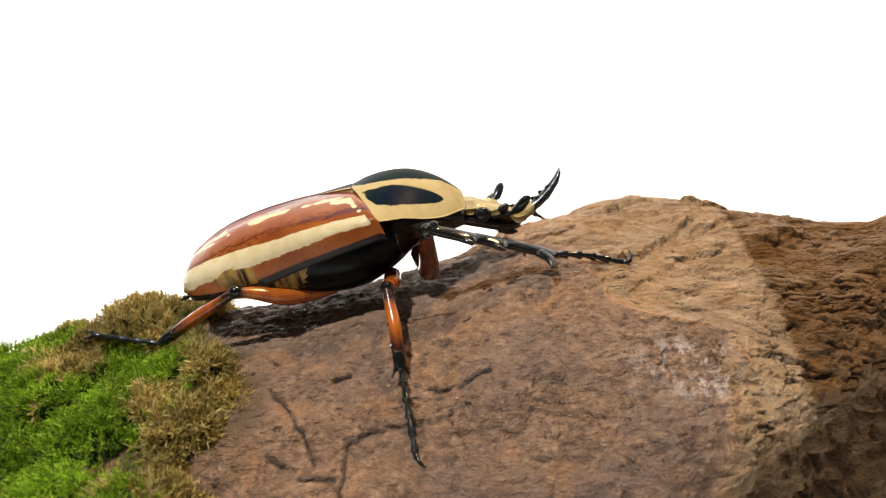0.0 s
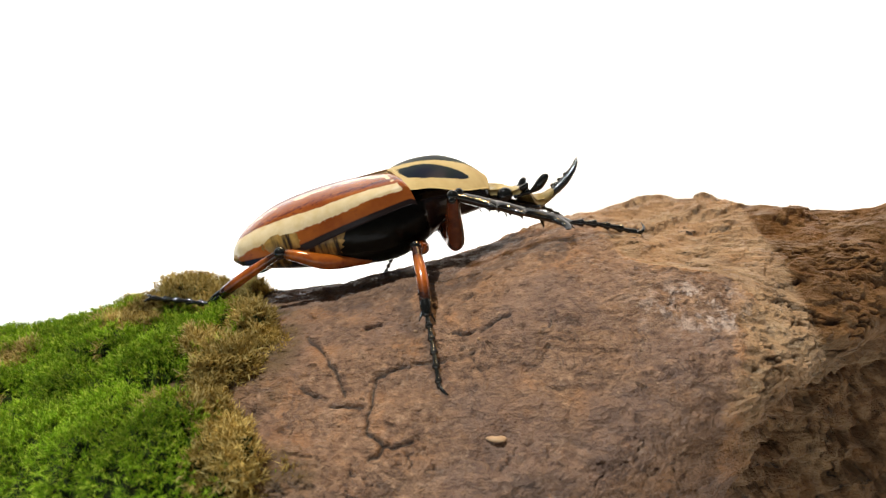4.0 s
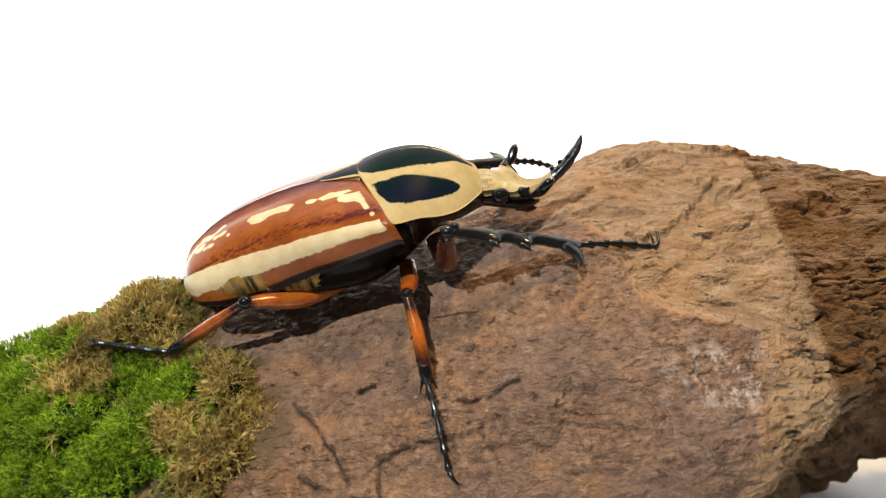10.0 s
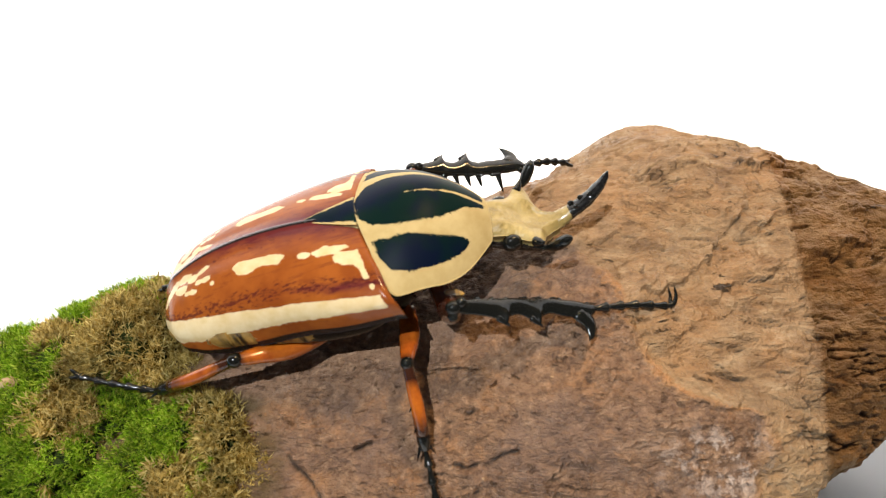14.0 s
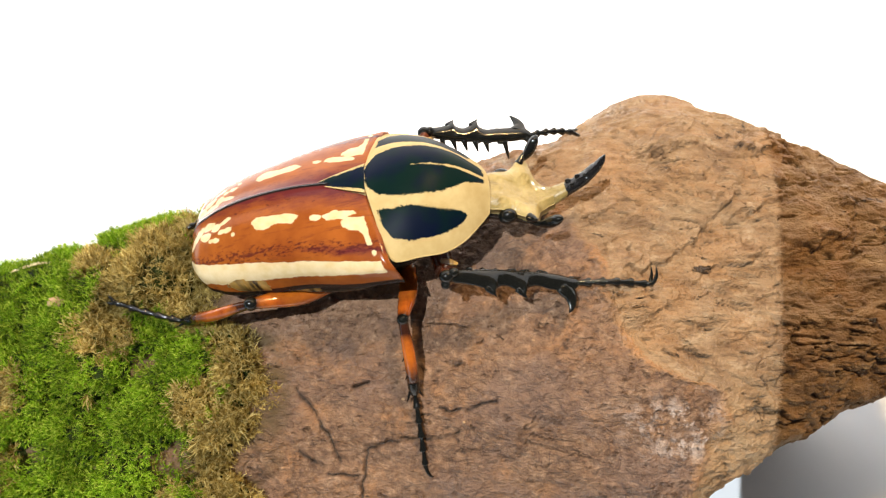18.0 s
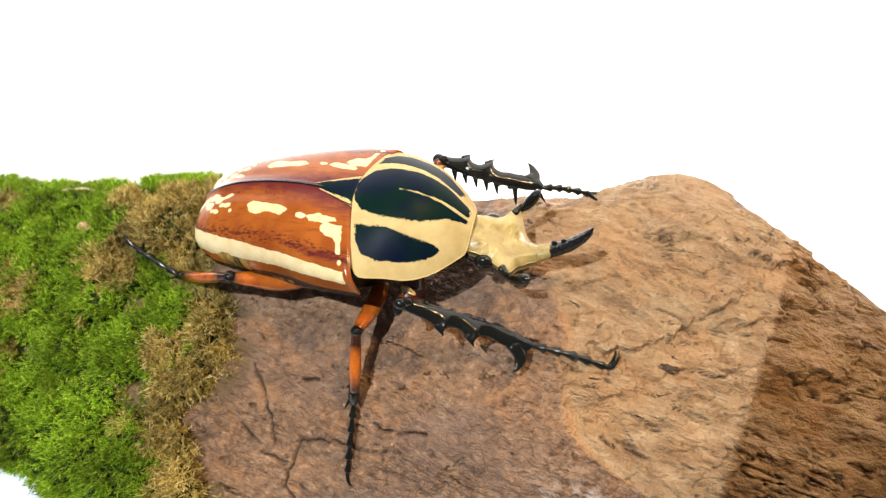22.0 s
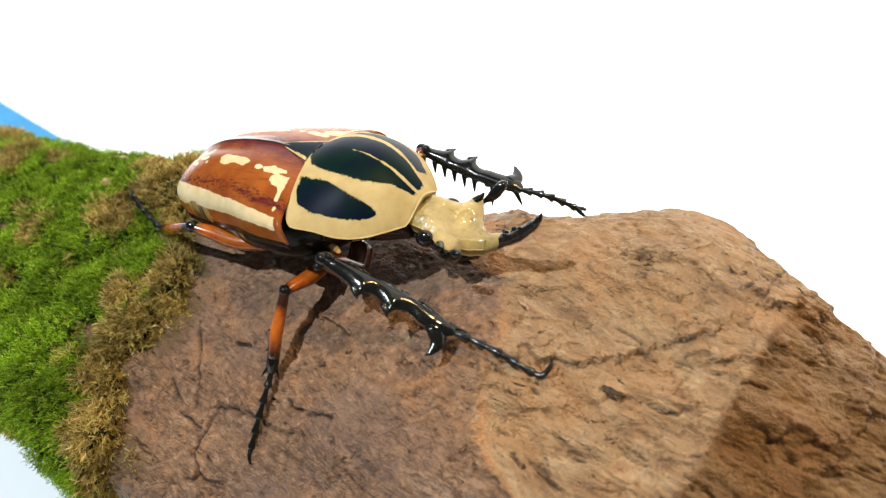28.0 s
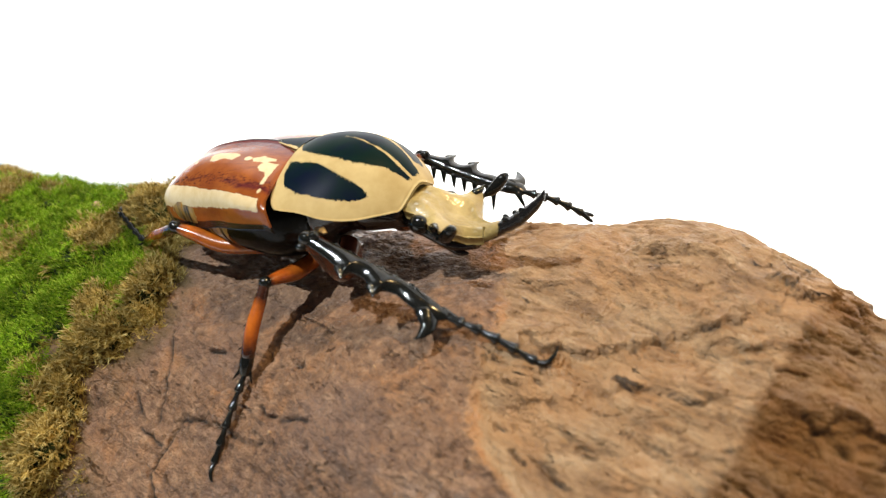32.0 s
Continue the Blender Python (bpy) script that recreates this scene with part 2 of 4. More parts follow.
    # recesses of cracks are painted near black to deepen their shade
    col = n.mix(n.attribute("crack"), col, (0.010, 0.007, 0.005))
    grit = n.ramp(n.noise(1900, 3, 0.6, n.stretched(0.7, 1, 1)), (0.34, (0.72, 0.67, 0.63)), (0.46, (0.93, 0.92, 0.91)), (0.62, (1, 1, 1)))
    col = n.mix(n.math("MULTIPLY", n.ramp(n.noise(170, 5, 0.65), (0.38, (0.15,) * 3), (0.62, (1,) * 3)), n.math("ADD", 0.75, n.math("MULTIPLY", zone, 0.2))), col, grit, "MULTIPLY")
    col = n.mix(1.0, col, n.mix(zone, (1.17, 1.06, 0.97), (0.83, 0.82, 0.785)), "MULTIPLY")
    rough = n.noise(620, 4, 0.6, n.stretched(0.35, 1, 1))
    patchy = n.ramp(n.noise(110, 5, 0.6), (0.38, (0.35,) * 3), (0.62, (1, 1, 1)))
    rough = n.math("MULTIPLY", rough, patchy)
    relief = n.math("ADD", n.math("ADD", n.math("MULTIPLY", rough, 1.6), n.math("MULTIPLY", n.noise(2600, 3, 0.55), 0.42)), n.math("MULTIPLY", pits, -0.9))
    n.bump(relief, 1.0, 0.0010)
    return n.colour(col, n.ramp(n.noise(260, 5), (0.35, (0.30,) * 3), (0.65, (0.70,) * 3)))


def moss_material(name, dark, light, tip):
    n = Nodes(name, 0.7, 0.0, 0.1)
    base = n.ramp(n.island(), (0.0, dark), (0.6, light), (1.0, tip))
    patch = n.ramp(n.noise(110, 4), (0.35, (0.45,) * 3), (0.65, (1.0,) * 3))
    col = n.mix(1.0, base, patch, "MULTIPLY")
    # thin leaves let light through
    thin, both = n.add("ShaderNodeBsdfTranslucent"), n.add("ShaderNodeMixShader", Fac=0.35)
    n.link(col, thin.inputs["Color"])
    n.link(n.bsdf.outputs[0], both.inputs[1])
    n.link(thin.outputs[0], both.inputs[2])
    n.link(both.outputs[0], n.tree.nodes["Material Output"].inputs["Surface"])
    return n.colour(col)


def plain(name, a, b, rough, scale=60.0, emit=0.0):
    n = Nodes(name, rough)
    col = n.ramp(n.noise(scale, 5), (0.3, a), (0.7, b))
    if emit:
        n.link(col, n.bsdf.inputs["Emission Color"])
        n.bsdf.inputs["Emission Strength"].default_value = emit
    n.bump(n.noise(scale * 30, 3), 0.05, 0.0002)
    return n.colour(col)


BLACK = black_chitin("black_chitin")
BELLY = black_chitin("black_belly_chitin", spec=0.1)
DARK = black_chitin("dark_brown_chitin", (0.014, 0.008, 0.006), 0.3)
AMBER = amber_chitin("amber_chitin", (0.46, 0.115, 0.010), (0.20, 0.036, 0.006))
RUST = amber_chitin("rust_chitin", (0.15, 0.034, 0.009), (0.05, 0.010, 0.005))
def banded_chitin(name, light, dark):
    n = Nodes(name, 0.4, 0.2, 0.2)
    bands = n.noise(420, 3, 0.6, n.stretched(1, 0.2, 0.2))
    n.bump(n.math("ADD", bands, n.noise(900, 3)), 0.4, 0.0004)
    return n.colour(n.mix(n.ramp(bands, (0.46, (0, 0, 0)), (0.56, (1, 1, 1))), n.ramp(n.noise(500, 5), (0.35, tuple(c * 0.6 for c in light)), (0.65, light)), dark))


OCHRE = banded_chitin("ochre_chitin", (0.36, 0.205, 0.048), (0.018, 0.010, 0.005))
ELYTRON = elytron_material()
PRONOTUM = pronotum_material()
HORN = horn_material()
WOOD = wood_material()
MOSS_GREEN = moss_material("green_moss", (0.060, 0.130, 0.006), (0.29, 0.52, 0.018), (0.62, 0.74, 0.09))
MOSS_BROWN = moss_material("brown_moss", (0.22, 0.145, 0.036), (0.62, 0.46, 0.135), (0.80, 0.66, 0.27))
WHITE = plain("white_board", (0.80, 0.83, 0.87), (0.83, 0.86, 0.90), 0.6)
# the paper is no lamp; emission is added so it stays pure white
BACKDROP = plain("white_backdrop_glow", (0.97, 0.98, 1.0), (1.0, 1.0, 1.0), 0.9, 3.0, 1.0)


# ---- mesh helpers ----
def part(name, verts, faces, material, parent=None, label="", smooth=True, attributes=()):
    """One mesh object, from places in millimetres, under a thing or under a part."""
    me = bpy.data.meshes.new(name)
    verts = np.asarray(verts, dtype=float) * MM
    me.from_pydata(verts.tolist(), [], [list(map(int, f)) for f in faces])
    me.materials.append(material)
    me.polygons.foreach_set("use_smooth", [smooth] * len(me.polygons))
    for key, values in attributes:
        me.attributes.new(key, "FLOAT", "POINT").data.foreach_set("value", np.asarray(values, dtype=np.float32))
    me.update()
    ob = new(name, me)
    if parent is not None:
        ob.parent = parent
    if label:
        tagged(ob, label)
    return ob


def grid_faces(rows, cols, wrap=False, flip=False, base=0):
    i, j = np.meshgrid(np.arange(rows - 1), np.arange(cols if wrap else cols - 1), indexing="ij")
    i, j = i.ravel(), j.ravel()
    k = (j + 1) % cols
    f = np.stack([i * cols + j, i * cols + k, (i + 1) * cols + k, (i + 1) * cols + j], 1) + base
    return f[:, ::-1] if flip else f


def curve(points, count):
    """A smooth line through points, with as many values as each point has."""
    p = np.asarray(points, dtype=float)
    p = np.vstack([2 * p[0] - p[1], p, 2 * p[-1] - p[-2]])
    t = np.linspace(0, len(points) - 1, count)
    k = np.minimum(t.astype(int), len(points) - 2)
    u = (t - k)[:, None]
    a, b, c, d = p[k], p[k + 1], p[k + 2], p[k + 3]
    return 0.5 * (2 * b + (c - a) * u + (2 * a - 5 * b + 4 * c - d) * u ** 2 + (3 * b - a - 3 * c + d) * u ** 3)


def between(table, x):
    """Smooth interpolation in a table of rows that begin with x."""
    table = np.asarray(table, dtype=float)
    x = np.clip(np.asarray(x, dtype=float), table[0, 0], table[-1, 0])
    k = np.clip(np.searchsorted(table[:, 0], x, side="right") - 1, 0, len(table) - 2)
    slope = np.gradient(table[:, 1:], table[:, 0], axis=0)
    h = table[k + 1, 0] - table[k, 0]
    u = ((x - table[k, 0]) / h)[..., None]
    h = h[..., None]
    a, b, m, n = table[k, 1:], table[k + 1, 1:], slope[k] * h, slope[k + 1] * h
    return (2 * u ** 3 - 3 * u ** 2 + 1) * a + (u ** 3 - 2 * u ** 2 + u) * m + (3 * u ** 2 - 2 * u ** 3) * b + (u ** 3 - u ** 2) * n


def tube(points, count=24, sides=14, flat=1.0, up=(0, 0, 1), ripple=0.0):
    """A closed tapered limb along points of x, y, z, radius. flat: its thickness along up over its width."""
    p = curve(points, count)
    centre, radius = p[:, :3], np.maximum(p[:, 3], 0.02)
    ahead = np.gradient(centre, axis=0)
    ahead /= np.linalg.norm(ahead, axis=1)[:, None]
    side = np.cross(ahead, np.asarray(up, dtype=float))
    side /= np.maximum(np.linalg.norm(side, axis=1), 1e-6)[:, None]
    top = np.cross(side, ahead)
    a = np.linspace(0, 2 * np.pi, sides, endpoint=False)
    r = radius[:, None] * (1 + ripple * np.sin(5 * a[None] + np.arange(count)[:, None] * 1.7))
    ring = centre[:, None] + r[..., None] * (np.cos(a)[None, :, None] * side[:, None] + flat * np.sin(a)[None, :, None] * top[:, None])
    verts = np.vstack([ring.reshape(-1, 3), centre[:1] - ahead[:1] * radius[:1, None] * 0.5, centre[-1:] + ahead[-1:] * radius[-1:, None] * 0.5])
    faces = [tuple(f) for f in grid_faces(count, sides, wrap=True)]
    n = count * sides
    faces += [(n, (j + 1) % sides, j) for j in range(sides)]
    faces += [(n + 1, n - sides + j, n - sides + (j + 1) % sides) for j in range(sides)]
    return verts, faces


def joined(*pieces):
    verts, faces, base = [], [], 0
    for v, f in pieces:
        verts.append(np.asarray(v))
        faces += [tuple(int(i) + base for i in face) for face in f]
        base += len(v)
    return np.vstack(verts), faces


def ball(centre, radii, rows=14, cols=20):
    a = np.linspace(0.02, np.pi - 0.02, rows)[:, None]
    b = np.linspace(0, 2 * np.pi, cols, endpoint=False)[None]
    v = np.stack([np.sin(a) * np.cos(b), np.sin(a) * np.sin(b), np.cos(a) + 0 * b], -1).reshape(-1, 3) * radii + centre
    faces = [tuple(f) for f in grid_faces(rows, cols, wrap=True, flip=True)]
    faces += [tuple(range(cols)), tuple(range((rows - 1) * cols, rows * cols))[::-1]]
    return v, faces


def shell(outer, inward, flip=False):
    """A thick sheet from a grid of places: outer face, inner face and a closed rim."""
    rows, cols = outer.shape[:2]
    n = rows * cols
    verts = np.vstack([outer.reshape(-1, 3), (outer + inward).reshape(-1, 3)])
    faces = [tuple(f) for f in grid_faces(rows, cols, flip=flip)]
    faces += [tuple(f) for f in grid_faces(rows, cols, flip=not flip, base=n)]
    rim = [j for j in range(cols)] + [i * cols + cols - 1 for i in range(1, rows)] + [(rows - 1) * cols + j for j in range(cols - 2, -1, -1)] + [i * cols for i in range(rows - 2, 0, -1)]
    for a, b in zip(rim, rim[1:] + rim[:1]):
        faces.append((a, a + n, b + n, b) if flip else (b, b + n, a + n, a))
    return verts, faces


def lattice(x, y, z, seed=0):
    """Smooth random values from -1 to 1 at places, one hill per unit."""
    x, y, z = np.broadcast_arrays(x, y, z)
    xi, yi, zi = np.floor(x).astype(np.int64), np.floor(y).astype(np.int64), np.floor(z).astype(np.int64)
    u, v, w = x - xi, y - yi, z - zi
    u, v, w = (s * s * s * (s * (s * 6 - 15) + 10) for s in (u, v, w))

    def value(a, b, c):
        h = (a * 374761393 + b * 668265263 + c * 2147483647 + seed * 974634541) & 0x7FFFFFFF
        h = ((h ^ (h >> 13)) * 1274126177) & 0x7FFFFFFF
        return ((h ^ (h >> 16)) & 0xFFFF) / 32767.5 - 1

    out = 0
    for a, wa in ((0, 1 - u), (1, u)):
        for b, wb in ((0, 1 - v), (1, v)):
            for c, wc in ((0, 1 - w), (1, w)):
                out = out + wa * wb * wc * value(xi + a, yi + b, zi + c)
    return out


def fractal(x, y, z, octaves=4, seed=0):
    total, weight = 0, 1.0
    for k in range(octaves):
        total = total + weight * lattice(x * 2 ** k, y * 2 ** k, z * 2 ** k, seed + k)
        weight *= 0.5
    return total


# ---- the white table and the backdrop ----
def build_setting():
    top = bpy.data.meshes.new("table_top")
    bm = bmesh.new()
    bmesh.ops.create_cube(bm, size=1, matrix=Matrix.LocRotScale((0, 0.1, -0.015), None, (2.4, 1.8, 0.03)))
    bmesh.ops.bevel(bm, geom=bm.edges[:], offset=0.003, segments=2, affect="EDGES")
    bm.to_mesh(top)
    bm.free()
    top.materials.append(WHITE)
    tagged(new("table_top", top), "white smooth table top under the driftwood", "table", kind="structure")
    # the backdrop curves up from the table and goes round behind
    a = np.linspace(0, np.pi / 2, 12)
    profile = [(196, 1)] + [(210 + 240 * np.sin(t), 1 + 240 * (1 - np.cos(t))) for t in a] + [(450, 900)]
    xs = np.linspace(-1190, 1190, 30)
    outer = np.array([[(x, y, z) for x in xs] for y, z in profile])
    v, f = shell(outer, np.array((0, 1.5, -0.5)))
    tagged(part("backdrop", v, f, BACKDROP), "bright white seamless paper backdrop, made to glow, behind the table", "backdrop", kind="structure")


build_setting()


def build_blue_sheet():
    x0, x1, y0, y1, r = -520, -166, -160, 155, 22
    outline = []
    for cx, cy, start in ((x1 - r, y1 - r, 0), (x0 + r, y1 - r, 90), (x0 + r, y0 + r, 180), (x1 - r, y0 + r, 270)):
        outline += [(cx + r * math.cos(radians(start + k * 10)), cy + r * math.sin(radians(start + k * 10))) for k in range(10)]
    n = len(outline)
    verts = [(x, y, 0.2) for x, y in outline] + [(x, y, 2.6) for x, y in outline] + [(x * 0.998 - 0.4, y * 0.996, 3.2) for x, y in outline]
    faces = [(k, (k + 1) % n, n + (k + 1) % n, n + k) for k in range(n)] + [(n + k, n + (k + 1) % n, 2 * n + (k + 1) % n, 2 * n + k) for k in range(n)]
    faces += [tuple(range(n))[::-1], tuple(range(2 * n, 3 * n))]
    tagged(part("foam_mat", verts, faces, BLUE, smooth=False), "bright blue foam mat with a rounded corner on the table", "mat")


BLUE = plain("blue_foam", (0.05, 0.26, 0.55), (0.06, 0.30, 0.62), 0.7)
build_blue_sheet()

# ---- the driftwood ----
# x, front edge y z, shoulder y z, upper front y z, top y z, back edge y z, underside z
MOSSY_SECTIONS = [
    (-140, 98, 32, 102, 40, 104, 44, 112, 44.5, 120, 35, 14),
    (-110, 86, 36, 92, 44, 100, 49, 113, 49.5, 125, 38, 4),
    (-75, 75.5, 38, 87, 45, 103, 52.5, 120, 55, 138, 42, 0),
    (-50, 73.5, 40, 87, 49, 104, 57, 122, 61, 147, 46, 0),
    (-25, 76, 39, 90, 50, 104, 61, 126, 65, 152, 50, 0),
    (0, 80, 36, 93, 55.5, 106, 65.5, 132, 71, 157, 56, 0),
]
BARE_SECTIONS = [
    (20, 82, 42, 95, 61, 108, 72.2, 140, 77.2, 160, 65, 0),
    (42, 86, 50, 94, 64, 108, 71, 148, 80.0, 172, 66, 0),
    (60, 96, 55.5, 102, 65, 113, 72.5, 146, 80.2, 168, 63, 2),
    (80, 107, 61, 110.5, 68, 117, 74.5, 139, 78.2, 156, 62, 2),
    (100, 113.5, 62, 116, 70, 121, 80, 128, 79, 140, 62, 10),
    (122, 120, 56, 121, 62, 124, 70, 128, 70, 134, 62, 40),
]
SECTIONS = MOSSY_SECTIONS + BARE_SECTIONS
# cracks in the bark: x, y of the line on the wood, seen from above
CRACKS = [
    [(-5.5, 104.3), (-3.5, 103.2), (0.2, 104.4), (2, 105)],
    [(-2, 97.9), (1, 97.6), (4, 98), (8, 99)],
    [(-14.5, 92.6), (-7.5, 94), (-3.5, 94), (2, 94.8)],
    [(-14.5, 92.6), (-14.5, 90), (-14.5, 86), (-11.5, 83.6), (-13.5, 82)],
    [(-21, 89.3), (-15.5, 88.5)],
    [(-11.5, 83.6), (-7, 84.5)],
    [(-26.5, 92.2), (-22, 90)],
    [(-28, 101), (-22.5, 96), (-19, 90.7)],
    [(-17.5, 101.2), (-15, 102.1)],
]
# lifted flakes of the bare wood: the far side of each line stands higher
LEDGES = [
    ([(27, 116), (32.5, 119.8), (38.5, 123.2), (43.5, 127), (47, 132.3), (52, 137), (52.5, 141)], 1.3),
    ([(33, 144), (37, 143.5), (43, 146.7), (47, 143.6)], 0.9),
    ([(53, 147.6), (56, 145.3), (64, 149.2)], 1.2),
    ([(41, 118), (47.5, 121.5), (56.5, 123.5)], 0.7),
    ([(48.5, 130.6), (57, 134.2), (63, 137.2)], 0.8),
    ([(61, 124), (67, 127.5), (74, 129.3)], 0.9),
    ([(29, 139.9), (33, 137.7), (38, 138.4)], 0.6),
    ([(52.5, 116), (60, 119.9)], 0.6),
    ([(20, 133), (25, 131), (30, 133), (33, 131)], 0.6),
]
END_LEDGES = [
    ([(55.5, 138), (57, 146), (56, 152), (57.5, 160)], 0.4),
    ([(65, 136), (66.5, 143), (65.5, 150), (67, 158)], 0.45),
    ([(72, 128), (74.5, 136), (73.5, 143), (75, 150)], 0.4),
]


def ledge_lift(x, y, line, high):
    """The rise behind a ledge, and how near the ledge's foot is."""
    p = curve([(a, b) for a, b in line], 6 * len(line))
    p = p + 0.5 * np.stack([lattice(p[:, 0] * 0.6, p[:, 1] * 0.6, 0 * p[:, 0], 15), lattice(p[:, 0] * 0.6, p[:, 1] * 0.6, 0 * p[:, 0], 19)], 1)
    best, signed, along = np.full(np.shape(x), 1e9), np.zeros(np.shape(x)), np.zeros(np.shape(x))
    for k, ((ax, ay), (bx, by)) in enumerate(zip(p[:-1], p[1:])):
        dx, dy = bx - ax, by - ay
        t = np.clip(((x - ax) * dx + (y - ay) * dy) / (dx * dx + dy * dy + 1e-9), 0, 1)
        far = np.hypot(x - ax - t * dx, y - ay - t * dy)
        side = np.sign(dx * (y - ay) - dy * (x - ax))
        near = far < best
        best, signed, along = np.where(near, far, best), np.where(near, far * side, signed), np.where(near, (k + t) / (len(p) - 1), along)
    ends = np.clip(np.minimum(along, 1 - along) * 5, 0, 1)
    rise = np.clip(signed / 0.3 + 0.5, 0, 1) * np.exp(-np.maximum(signed, 0) / 6.0) * high * ends
    return rise, np.exp(-((signed + 0.1) / 0.2) ** 2) * ends


def line_distance(x, y, line):
    best = np.full(np.shape(x), 1e9)
    p = curve([(a, b) for a, b in line], 6 * len(line))
    p = p + 0.35 * np.stack([lattice(p[:, 0] * 0.9, p[:, 1] * 0.9, 0 * p[:, 0], 5), lattice(p[:, 0] * 0.9, p[:, 1] * 0.9, 0 * p[:, 0], 9)], 1)
    for (ax, ay), (bx, by) in zip(p[:-1], p[1:]):
        dx, dy = bx - ax, by - ay
        t = np.clip(((x - ax) * dx + (y - ay) * dy) / (dx * dx + dy * dy + 1e-9), 0, 1)
        best = np.minimum(best, np.hypot(x - ax - t * dx, y - ay - t * dy))
    return best


def wood_zone(x, y, z):
    """Above zero on the bare tan wood, below on the dark bark, in millimetres from the border."""
    border = np.interp(y, [80, 86, 90, 93, 97, 100.5, 102, 105, 111, 117, 126, 135, 141, 160], [40, 41.5, 42.5, 44, 48, 47.5, 39.5, 32.5, 28.5, 26, 21.5, 17, 9, 0])
    return (x - border + 2.6 * fractal(x / 8, y / 8, z / 8, 5, 3)) / 4


def moss_cover(x, y):
    """Above zero where moss grows, in millimetres from its edge."""
    border = np.interp(y, [66, 80, 88, 98, 104, 110, 116, 124, 140, 152], [-20, -26, -36, -33, -31, -36, -46, -47, -40, -36])
    return border - x + 3.0 * lattice(x / 5, y / 5, 0 * x, 21)


def wood_place(s, a):
    """Base surface of the wood: s the x in millimetres, a from 0 to 1 round the section from under the front edge over the top."""
    row = between(SECTIONS, s)
    yf, zf, y1, z1, y2, z2, y3, z3, yb, zb, under = np.moveaxis(row, -1, 0)
    cut = 16 * np.clip((s - 20) / 40, 0, 1) - 9 * np.clip((s - 50) / 25, 0, 1)
    away = 9 * np.clip((-25 - s) / 20, 0, 1)
    brink = np.clip((s - 35) / 20, 0, 1)
    ys = np.stack([yf + 12 + cut + away, yf + 3 + cut + away, yf, y1, y2, (y2 + y3) / 2, y3, (y3 * 0.45 + yb * 0.55), yb, yb - 4, yb - 12], -1)
    zs = np.stack([under, (under * 0.5 + zf * 0.5 - 2) * (1 - brink) + (zf - 9) * brink, zf, z1, z2, (z2 + z3) / 2 + 0.8, z3, z3 * 0.75 + zb * 0.25 + 1.5, zb, under * 0.6 + zb * 0.4, under], -1)
    t = a * 10
    k = np.clip(t.astype(int), 0, 9)
    u = t - k

    def spline(v):
        v = np.concatenate([2 * v[..., :1] - v[..., 1:2], v, 2 * v[..., -1:] - v[..., -2:-1]], -1)
        p, q, r, w = (np.take_along_axis(v, (k + n)[..., None], -1)[..., 0] for n in range(4))
        return 0.5 * (2 * q + (r - p) * u + (2 * p - 5 * q + 4 * r - w) * u ** 2 + (3 * q - p - 3 * r + w) * u ** 3)

    return np.stack([s, spline(ys), spline(zs)], -1)


